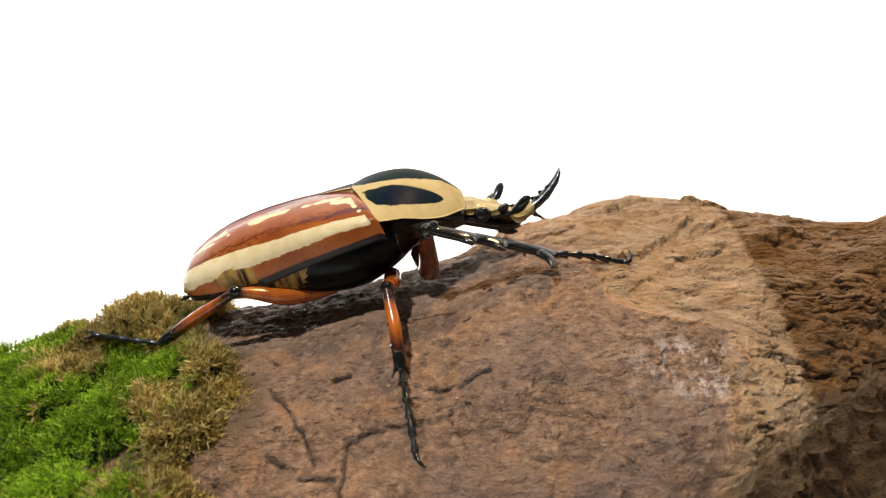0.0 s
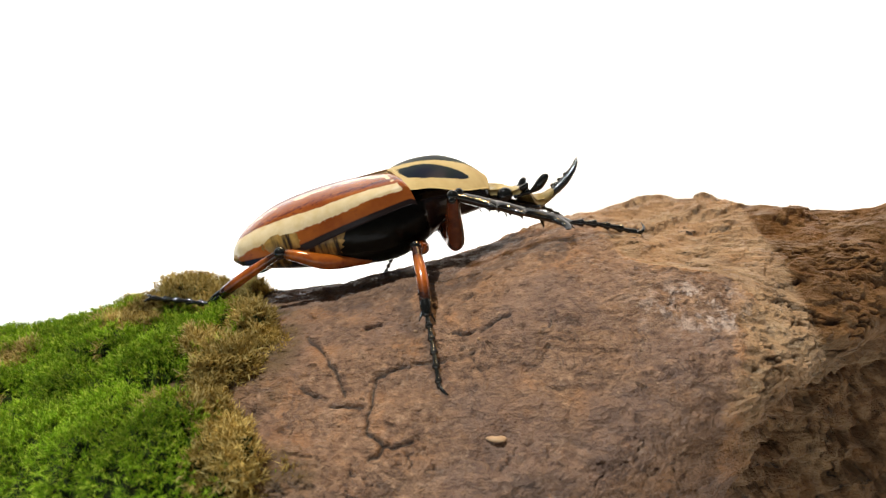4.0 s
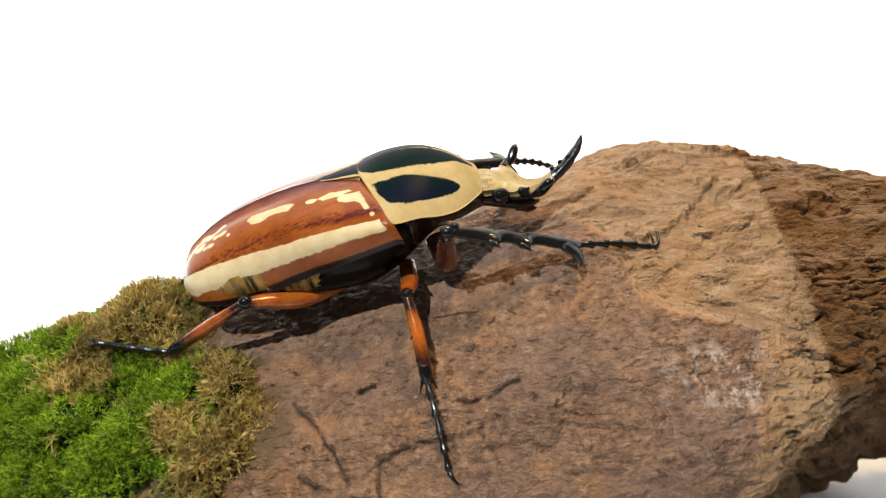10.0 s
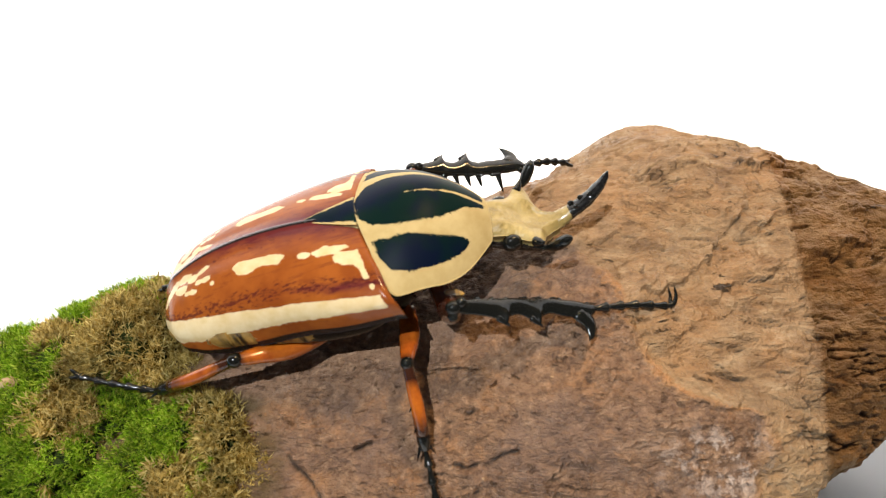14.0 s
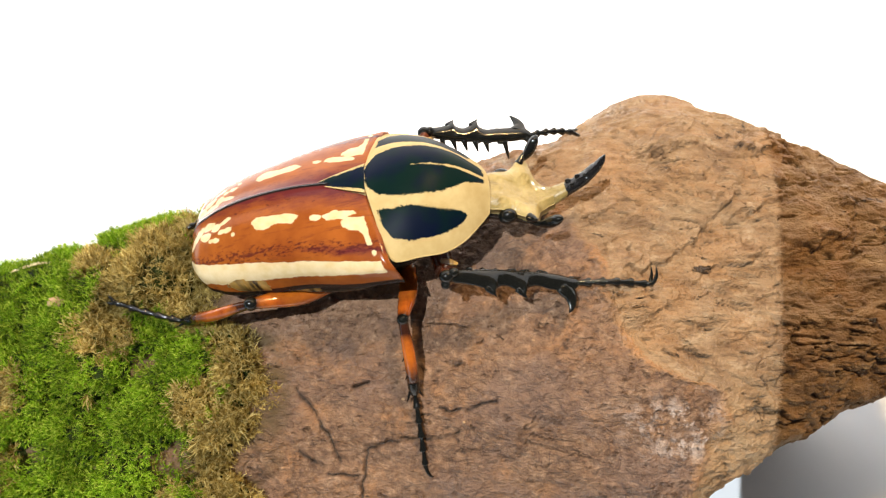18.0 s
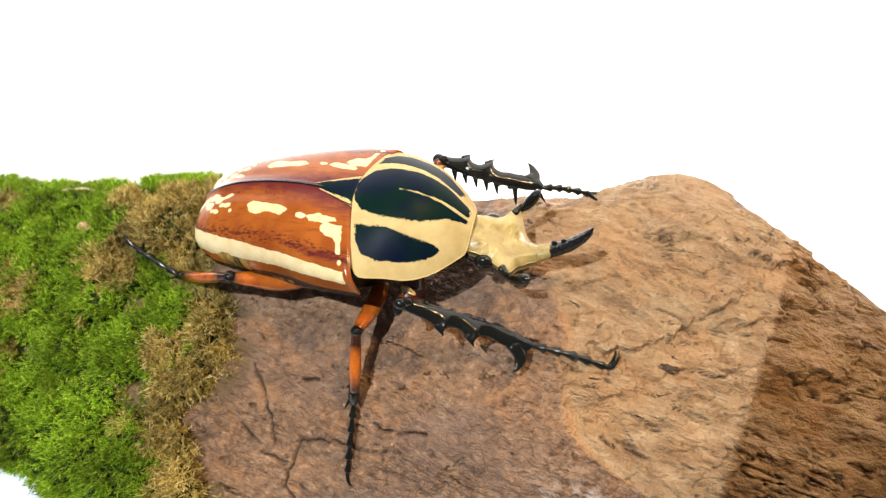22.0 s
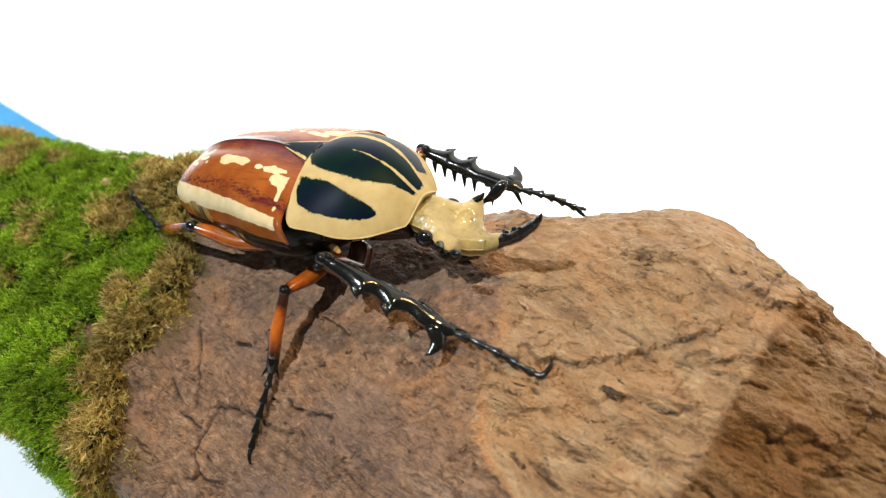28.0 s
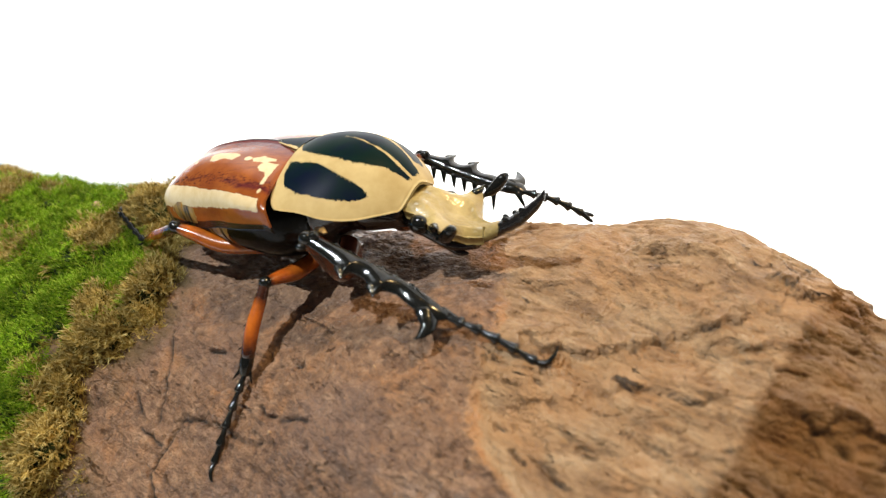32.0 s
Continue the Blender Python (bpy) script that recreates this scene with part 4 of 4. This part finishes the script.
def build_pronotum():
    rows, cols = 110, 161
    u = np.linspace(0, 1, rows)
    v = np.linspace(-1, 1, cols)
    U, V = np.meshgrid(u, v, indexing="ij")
    rear = between([(0, -0.06), (0.25, 1.02), (0.5, 2.05), (0.75, 2.67), (1, 4.1)], np.abs(V))[..., 0]
    x = rear * (1 - U) + (20.68 - 0.95 * V ** 2) * U
    w, top, low = np.moveaxis(between(SHIELD, x), -1, 0)
    angle = np.radians(89.5) * V
    y = w * np.sign(V) * np.abs(np.sin(angle)) ** 1.138 - 0.008 * (x - 10)
    z = low + (top - low) * np.abs(np.cos(angle)) ** 1.816
    rim = np.minimum(np.minimum(U * 20, (1 - U) * 20), (1 - np.abs(V)) * 16)
    z += 0.22 * np.exp(-(rim / 0.5) ** 2) - 0.35 * np.exp(-(rim / 0.12) ** 2)
    frac = np.abs(V)
    # broad middle patch with a thin cream wedge, a patch on each side that reaches further ahead on the left
    edge = np.interp(U, [0, 0.03, 0.1, 0.27, 0.5, 0.68, 0.8, 0.9, 0.97], [0.10, 0.15, 0.235, 0.288, 0.30, 0.292, 0.262, 0.245, 0.22]) + 0.035 * np.sign(V) * np.clip((U - 0.6) / 0.2, 0, 1)
    middle = np.minimum((edge - frac) * 18, np.minimum(U - 0.025, 0.965 - U) * 18)
    wedge = (0.036 * np.clip((U - 0.48) / 0.42, 0, 1) ** 1.4 - np.abs(V + 0.015 + 0.05 * np.clip((U - 0.75) / 0.2, 0, 1)) + 0.002) * 18
    middle = np.minimum(middle, np.where(U > 0.42, -wedge, middle))
    near = V < 0
    lower = np.where(near, np.interp(U, [0.04, 0.31, 0.48, 0.65, 0.73, 0.77], [0.36, 0.37, 0.404, 0.465, 0.52, 0.56]), np.interp(U, [0, 0.2, 0.4, 0.6, 0.8, 0.93], [0.34, 0.385, 0.385, 0.36, 0.345, 0.35]))
    upper = np.interp(U, [0.05, 0.11, 0.275, 0.455, 0.636, 0.74, 0.77], [0.50, 0.613, 0.675, 0.664, 0.66, 0.635, 0.60])
    lateral = np.minimum(np.minimum(frac - lower, upper - frac) * 18, np.minimum(U - 0.045, np.where(near, 0.775, 0.86) - U) * 18)
    black = np.maximum(middle, lateral)
    outer = np.stack([x, y + 0.38, z], -1)
    inward = np.stack([0 * x, -0.4 * np.sin(angle), -0.4 * np.cos(angle)], -1)
    verts, faces = shell(outer, inward, flip=False)
    return part("pronotum", verts, faces, PRONOTUM, beetle, "cream neck shield with blue-black stripes", attributes=[("black", np.concatenate([black.ravel(), black.ravel()]))])


def build_scutellum():
    rows, cols = 30, 31
    u, v = np.meshgrid(np.linspace(0, 1, rows), np.linspace(-1, 1, cols), indexing="ij")
    half = 3.3 * (1 - u) ** 0.85 + 0.02
    x, y = 0.6 - 8.6 * u, v * half + 0.3 + 0.6 * u
    z = 0.55 - 0.35 * v ** 2 * (1 - u) - 0.10 * u + 0.1
    outer = np.stack([x, y, z], -1)
    verts, faces = shell(outer, np.array((0, 0, -0.8)), flip=False)
    black = (0.80 - np.abs(v)) * 3
    part("scutellum", verts, faces, PRONOTUM, beetle, "black triangular shield with cream edges", attributes=[("black", np.concatenate([black.ravel(), black.ravel()]))])


def loft(rows_table, x0, x1, count, sides, squareness=0.85):
    """A closed body along x from a table of x, half width, top z, bottom z."""
    x = np.linspace(x0, x1, count)
    w, top, low = np.moveaxis(between(rows_table, x), -1, 0)
    a = np.linspace(0, 2 * np.pi, sides, endpoint=False)
    c, s = np.cos(a), np.sin(a)
    y = w[:, None] * np.sign(c) * np.abs(c) ** squareness
    z = (top + low)[:, None] / 2 + (top - low)[:, None] / 2 * np.sign(s) * np.abs(s) ** squareness
    verts = np.stack([np.repeat(x[:, None], sides, 1), y, z], -1).reshape(-1, 3)
    faces = [tuple(f) for f in grid_faces(count, sides, wrap=True)]
    faces += [tuple(range(sides))[::-1], tuple(range((count - 1) * sides, count * sides))]
    return verts, faces


UNDER = [(-34, 5.5, -8.5, -10.5), (-31.5, 7.9, -6, -12.2), (-26, 10.4, -4, -13.9), (-17, 11.8, -2.5, -16.0), (-9, 13.0, -2, -17.6), (0, 12.6, -2, -17.8), (5, 10.5, -2.5, -16.0), (10, 9.0, -2.5, -13.5), (15, 8.0, -4, -13), (19.5, 5.5, -7.5, -12.5)]


def build_underside():
    v, f = loft(UNDER, -20.5, 6, 44, 48)
    v = v.copy()
    # the hind edge of the plate slants forward towards the wing cases and is rounded off
    rear = np.clip((-8 - v[:, 0]) / 12.5, 0, 1)
    v[:, 0] += rear * np.clip((v[:, 2] + 15) / 10, 0, 1) * 8.0
    v[:, 1] *= 1.0 - 0.06 * rear ** 2
    part("thorax", v, f, BELLY, beetle, "glossy black underside of the thorax")
    v, f = loft(UNDER, 5.5, 19.5, 20, 36)
    part("prothorax", v, f, DARK, beetle, "dark brown underside behind the head")
    edges = np.linspace(-34, -9.0, 8)
    for k, (a, b) in enumerate(zip(edges[:-1], edges[1:])):
        table = [(x, w * (0.98 + 0.008 * (x - a) / (b - a)), t, l) for x, w, t, l in UNDER]
        v, f = loft(table, a, b + 0.35, 8, 40)
        part("abdomen_segment", v, f, OCHRE, beetle, "ochre and black banded segment of the abdomen" if k == 0 else "")


def build_head():
    # a thin sculpted plate with raised front corners over a dark muzzle
    outline = [(18.6, 3.6, -7.3), (20, 4.1, -7.6), (22, 4.4, -8.2), (24, 4.9, -9.3), (25.6, 6.2, -10.2), (26.9, 7.3, -11.0), (27.7, 6.6, -11.5), (28.5, 4.2, -12.0), (29.6, 2.7, -12.5), (31.4, 1.7, -12.9)]
    U, V = np.meshgrid(np.linspace(18.6, 31.4, 70), np.linspace(-1, 1, 61), indexing="ij")
    w, top = np.moveaxis(between(outline, U), -1, 0)
    corner = np.exp(-((U - 26.9) / 1.5) ** 2)
    y = w * V
    z = top + 1.1 * corner * np.abs(V) ** 2.5 - 0.9 * np.exp(-((U - 26.5) / 2.6) ** 2) * np.exp(-(y / 2.6) ** 2) - 1.1 * np.abs(V) ** 6 * (1 - corner)
    z = z - 0.5 * np.clip((24 - U) / 4, 0, 1) * V ** 2 + 0.35 * np.exp(-((np.abs(V) - 0.55) / 0.18) ** 2) * np.clip((U - 20) / 3, 0, 1) + 0.12 * fractal(U / 1.5, y / 1.5, 0 * U, 3, 62)
    v, f = shell(np.stack([U, y + 0.25, z], -1), np.array((0, 0, -1.15)), flip=False)
    black = np.maximum(3.0 * np.exp(-((U - 18.9) / 0.9) ** 2), np.minimum((np.abs(y) - 6.7) * 4, 2)) - 1.6
    head = part("head", v, f, HORN, beetle, "cream head plate with raised corners", attributes=[("black", np.concatenate([black.ravel(), black.ravel() + 1.0]))])
    muzzle = [(18.5, 3.6, -9.4, -12.3), (21, 4.0, -10.4, -13.4), (24, 4.1, -11.9, -14.8), (26.5, 4.2, -13.0, -15.8), (28.3, 3.4, -13.9, -16.1), (30.0, 2.0, -14.4, -16.2)]
    part("muzzle", *loft(muzzle, 18.5, 30.0, 30, 36, 0.75), DARK, head, "dark brown muzzle under the head plate")
    for side in (-1, 1):
        part("head_corner", *tube([(26.3, side * 6.2 + 0.25, -10.6, 0.8), (27.1, side * 7.2 + 0.25, -10.2, 0.55), (27.5, side * 7.8 + 0.25, -9.6, 0.1)], 10, 10), BLACK, head, "black raised corner of the head plate")
    hv, hf = tube([(26.0, 0.2, -13.6, 2.2), (29, 0.3, -14.3, 2.3), (31.6, 0.5, -13.9, 1.75), (34.2, 0.7, -12.9, 1.4), (36.8, 0.9, -11.5, 1.3), (39.0, 1.2, -9.8, 1.05), (40.3, 1.4, -8.3, 0.65), (40.8, 1.5, -7.3, 0.15)], 60, 24, 0.75, (0, 0, 1), 0.02)
    knob = np.clip((hv[:, 0] - 33) / 2, 0, 1)
    hv = hv + (0.14 * knob * lattice(hv[:, 0] * 1.1, hv[:, 1] * 1.1, hv[:, 2] * 1.1, 71))[:, None] * np.array((0.3, 0.3, 1))
    under = hv[:, 2] - np.interp(hv[:, 0], [26, 29, 32, 34.6, 37.2, 40], [-13.4, -14.6, -14.2, -13, -11.6, -8.6])
    part("horn", hv, hf, HORN, head, "cream horn with a black upturned tip", attributes=[("black", np.maximum((hv[:, 0] - 33.6) * 1.3, (-under - 0.45) * 2.5))])
    for tooth in ((34.2, 1.3, -11.7), (34.7, 0.0, -11.5), (35.9, 1.2, -10.9), (37.3, 0.5, -10.1)):
        tv, tf = ball(np.array(tooth), (0.55, 0.38, 0.45), 8, 10)
        part("horn_tooth", tv, tf, BLACK, head)
    for side in (-1, 1):
        ev, ef = ball(np.array((22.8, side * 4.7, -10.9)), (1.7, 1.3, 1.5))
        part("eye", ev, ef, BLACK, head, "shiny black eye")
        tip = np.array((31.5, -8.7, -9.1) if side < 0 else (30.5, 10.7, -8.8))
        root = np.array((24.6, side * 4.7, -11.8))
        elbow = root * 0.55 + tip * 0.45 + np.array((0, side * 0.6, -1.0))
        stalk = [(*(root + (elbow - root) * k / 14), 0.55 if k % 2 else 0.38) for k in range(15)]
        stalk += [(*(elbow * 0.6 + tip * 0.4 + np.array((0, 0, -0.3))), 0.95), (*(elbow * 0.2 + tip * 0.8), 0.9), (*tip, 0.4)]
        av, af = tube(stalk, 90, 12)
        part("antenna", av, af, BLACK, head, "short black clubbed antenna")
        mv, mf = tube([(25.5, side * 2.6, -14.8, 0.8), (27.6, side * 2.8, -16.0, 0.6), (29, side * 2.4, -16.4, 0.25)], 10, 10)
        part("mouthpart", mv, mf, DARK, head)


def spike(root, tip, r):
    root, tip = np.array(root, dtype=float), np.array(tip, dtype=float)
    mid = root * 0.45 + tip * 0.55
    return tube([(*root, r), (*mid, r * 0.55), (*tip, 0.03)], 8, 8)


def build_tarsus(leg, joints, radius, curl):
    """Five small segments and two claws along joints."""
    p = curve([(*j,) for j in joints], 6)
    for k in range(5):
        a, b = p[k], p[k + 1]
        r = radius * (0.8 if k < 4 else 0.7)
        v, f = tube([(*a, r * 0.55), (*(a * 0.5 + b * 0.5), r * 0.8), (*(a * 0.15 + b * 0.85), r * 1.15), (*b, r * 0.6)], 14, 10)
        part("tarsus_segment", v, f, BLACK, leg)
    end = p[-1]
    ahead = (p[-1] - p[-2]) / np.linalg.norm(p[-1] - p[-2])
    for side in (-1, 1):
        curl_v = np.array(curl, dtype=float)
        across = np.cross(ahead, curl_v)
        across /= np.linalg.norm(across)
        v, f = tube([(*end, radius * 0.5), (*(end + ahead * 1.0 + side * across * 0.5 + curl_v * 0.2), radius * 0.42), (*(end + ahead * 1.6 + side * across * 0.7 + curl_v * 1.0), radius * 0.3), (*(end + ahead * 1.5 + side * across * 0.7 + curl_v * 1.9), 0.05)], 12, 8)
        part("claw", v, f, BLACK, leg)


def build_fore_leg(side, knee, ankle, foot, spur):
    knee, ankle, foot = (np.array(q, dtype=float) for q in (knee, ankle, foot))
    hip = np.array((9.5, side * 5.5, -14.5))
    bend = np.array((10.2, side * 9.5, -16.8))
    leg_v, leg_f = tube([(*hip, 2.3), (*bend, 2.4), (*(bend * 0.45 + knee * 0.55), 1.9), (*knee, 1.2)], 24, 18, 0.8, (1, 0, 0))
    leg = part("fore_leg", leg_v, leg_f, RUST, beetle, "red-brown front leg")
    v, f = ball(knee, (1.25, 1.15, 1.15))
    v, f = joined((v, f), ball(knee + np.array((1.3, -side * 0.3, 0.3)), (0.9, 0.8, 0.9), 10, 12), ball(knee + np.array((-0.4, side * 0.9, -0.8)), (0.8, 0.9, 0.7), 10, 12))
    part("knee", v, f, BLACK, leg, "glossy black knobbed knee")
    v, f = tube([(*(knee + np.array((-0.6, -side * 3.2, 0.2))), 0.4), (*(knee + np.array((0.6, -side * 2.6, 0.3))), 0.65), (*(knee + np.array((2.0, -side * 2.0, 0.1))), 0.3)], 12, 10, 0.4)
    part("hip_plate", v, f, OCHRE, leg, "small ochre plate over the hip")
    axis = ankle - knee
    out = np.array((0.0, side * 1.0, 0.40 if side > 0 else -0.15))
    out -= axis * (out @ axis) / (axis @ axis)
    out /= np.linalg.norm(out)
    flat_up = np.cross(axis, out)
    mid = lambda t, o=0.0: knee + axis * t + out * o
    # a flat blade with a scalloped outer edge
    teeth = ((0.34, 1.5), (0.57, 1.7)) if side < 0 else ((0.27, 1.4), (0.49, 1.6))
    t = np.linspace(0, 1, 110)
    edge = np.interp(t, [0, 0.08, 0.25, 0.5, 0.72, 0.88, 0.95, 1], [0.8, 1.0, 1.4, 1.5, 1.3, 1.7, 1.6, 0.7])
    for at, high in teeth:
        edge = edge + high * np.where(t < at, np.exp(-np.abs(at - t) / 0.05), np.exp(-(np.abs(t - at) / 0.016) ** 1.3))
        edge = edge - 0.45 * np.exp(-((t - at - 0.10) / 0.06) ** 2)
    inner = -np.interp(t, [0, 0.1, 0.3, 0.6, 0.85, 1], [0.8, 1.2, 1.7, 1.75, 1.4, 0.7])
    thick = np.interp(t, [0, 0.1, 0.5, 0.9, 1], [0.8, 1.05, 1.0, 0.9, 0.6])
    a = np.linspace(0, 2 * np.pi, 22, endpoint=False)
    up = flat_up / np.linalg.norm(flat_up)
    c = np.cos(a)
    across = (edge + inner)[:, None] / 2 + (edge - inner)[:, None] / 2 * np.sign(c) * np.abs(c) ** 0.9
    rise = thick[:, None] * np.sin(a) * (0.55 + 0.45 * np.clip((edge[:, None] - across) / 1.6, 0, 1))
    ring = (knee + axis * t[:, None])[:, None] + across[..., None] * out + rise[..., None] * up
    n = len(t) * len(a)
    faces = [tuple(q) for q in grid_faces(len(t), len(a), wrap=True)] + [tuple(range(len(a)))[::-1], tuple(range(n - len(a), n))]
    pieces = [(ring.reshape(-1, 3), faces)]
    # hooked tips, the long one at the end
    for at, high in teeth:
        far = np.interp(at, t, edge)
        pieces.append(tube([(*mid(at - 0.05, far * 0.55), 0.75), (*mid(at - 0.02, far * 0.8), 0.5), (*mid(at, far * 0.97), 0.26), (*mid(at + 0.012, far + 0.35), 0.04)], 12, 10, 0.7, flat_up))
    spur = np.array(spur, dtype=float)
    base = mid(0.88, 0.6)
    pieces.append(tube([(*base, 1.75), (*(base * 0.6 + spur * 0.4 + axis * 0.045), 1.2), (*(base * 0.2 + spur * 0.8 + axis * 0.03), 0.55), (*spur, 0.05)], 16, 12, 0.45, flat_up))
    part("tibia", *pieces[0], BLACK, leg, "glossy black toothed shin")
    for piece in pieces[1:]:
        part("tooth", *piece, BLACK, leg)
    # long spines under the inner edge, small knobs between them
    under = np.array((0.05, 0, -0.86)) - 0.52 * out
    for k in range(6):
        root = mid(0.17 + 0.1 * k + 0.08 * (k == 5), -1.35)
        tip = root + under * (1.9 + 0.12 * k + 0.9 * (k == 5)) + axis * 0.012
        part("spine", *tube([(*root, 0.62), (*(root * 0.55 + tip * 0.45), 0.42), (*(root * 0.15 + tip * 0.85), 0.2), (*tip, 0.03)], 10, 8), BLACK, leg)
    for k in (0.5, 0.6, 0.71):
        part("knob", *ball(mid(k, -1.75), (0.7, 0.35, 0.35), 8, 10), BLACK, leg)
    part("spine", *spike(mid(0.95, -0.6), mid(1.05, -2.0) + np.array((0, 0, -1.4)), 0.6), BLACK, leg)
    build_tarsus(leg, [ankle, ankle * 0.66 + foot * 0.34 + np.array((0, 0, 0.5)), ankle * 0.33 + foot * 0.67 + np.array((0, 0, 0.5)), foot], 0.92, (0.2, 0.1, -0.2) if side > 0 else (0.3, 1.5, 0.9))


def dark_ends(count, sides, first, last):
    """How dark a limb is along its rings, at its first and its last end."""
    a = np.linspace(0, 1, count)
    dark = np.maximum(first * np.clip(1.4 - a / 0.4, 0, 1), last * np.clip((a - 0.62) / 0.38, 0, 1))
    return np.concatenate([np.repeat(dark, sides), dark[:1], dark[-1:]])


def build_leg(name, hip, mid_femur, knee, ankle, foot, bow, curl, label, wide=1.8):
    hip, mid_femur, knee, ankle, foot = (np.array(q, dtype=float) for q in (hip, mid_femur, knee, ankle, foot))
    v, f = tube([(*hip, wide * 0.9), (*mid_femur, wide), (*(mid_femur * 0.35 + knee * 0.65), wide * 0.75), (*knee, wide * 0.5)], 24, 16, 0.8)
    leg = part(name, v, f, AMBER, beetle, label, attributes=[("dark_end", dark_ends(24, 16, 0.0, 1.0))])
    v, f = ball(knee, (wide * 0.62, wide * 0.6, wide * 0.6))
    part("knee", v, f, BLACK, leg, "glossy black knee")
    mid = knee * 0.5 + ankle * 0.5 + np.array(bow, dtype=float)
    v, f = tube([(*knee, 0.8), (*(knee * 0.5 + mid * 0.5), 1.0), (*mid, 1.1), (*(mid * 0.4 + ankle * 0.6), 1.08)], 22, 14)
    part("tibia", v, f, AMBER, leg, attributes=[("dark_end", dark_ends(22, 14, 0.9, 1.0))])
    end = mid * 0.4 + ankle * 0.6
    pieces = [tube([(*end, 1.01), (*(end * 0.5 + ankle * 0.5), 1.05), (*ankle, 0.7)], 10, 14)]
    d = (ankle - knee) / np.linalg.norm(ankle - knee)
    across = np.cross(d, (0.3, 0.2, 1.0))
    across /= np.linalg.norm(across)
    pieces.append(spike(ankle - d * 0.8 + across * 0.7, ankle + d * 1.2 + across * 1.7, 0.35))
    pieces.append(spike(ankle - d * 0.8 - across * 0.7, ankle + d * 1.2 - across * 1.5, 0.3))
    for t in (0.45, 0.7):
        c = knee * (1 - t) + ankle * t + np.array(bow) * 4 * t * (1 - t)
        pieces.append(spike(c + across * 0.7, c + d * 0.8 + across * 1.5, 0.28))
    v, f = joined(*pieces)
    part("tibia_tip", v, f, BLACK, leg, "black lower end of the shin with spurs")
    build_tarsus(leg, [ankle, ankle * 0.66 + foot * 0.34 + np.array(bow) * 0.3, ankle * 0.33 + foot * 0.67 + np.array(bow) * 0.3, foot], 0.78, curl)


def build_beetle():
    build_elytron(-1)
    build_elytron(1)
    build_pronotum()
    build_scutellum()
    build_underside()
    build_head()
    build_fore_leg(-1, (11.4, -16.5, -8.3), (32.2, -15.4, -19.0), (44.4, -14.8, -24.4), (29.8, -20.5, -19.6))
    build_fore_leg(1, (9.9, 17.3, -8.4), (29.9, 17.0, -14.6), (38.4, 20.7, -19.8), (26.4, 21.8, -12.8))
    build_leg("middle_leg", (3.5, -7.5, -16.5), (3.2, -12.5, -16.6), (2.2, -18.6, -15.5), (1.0, -26.9, -27.2), (0.1, -36.4, -36.7), (0.3, -0.6, 0.5), (0.5, -0.1, -0.5), "amber and black middle leg", 1.7)
    build_leg("middle_leg", (3.5, 7.5, -16.5), (3.0, 12.5, -15.6), (1.0, 18.0, -13.0), (-4.0, 25.0, -19.5), (-9.0, 32.0, -26.0), (0.3, 0.6, 0.5), (-0.4, 0.1, -0.5), "amber and black middle leg", 1.7)
    build_leg("hind_leg", (-7.5, -6.5, -16.0), (-15.0, -10.3, -14.6), (-23.1, -13.3, -10.4), (-39.5, -10.0, -16.6), (-51.4, -5.8, -12.8), (0, -0.6, 0.3), (-0.3, 0.5, -0.2), "amber and black hind leg", 2.0)
    build_leg("hind_leg", (-7.5, 6.5, -16.0), (-15.0, 10.8, -15.0), (-23.0, 14.0, -11.6), (-34.0, 12.0, -13.8), (-41.5, 10.4, -14.6), (0, 0.6, 0.3), (-0.3, -0.5, -0.2), "amber and black hind leg", 2.0)


build_beetle()
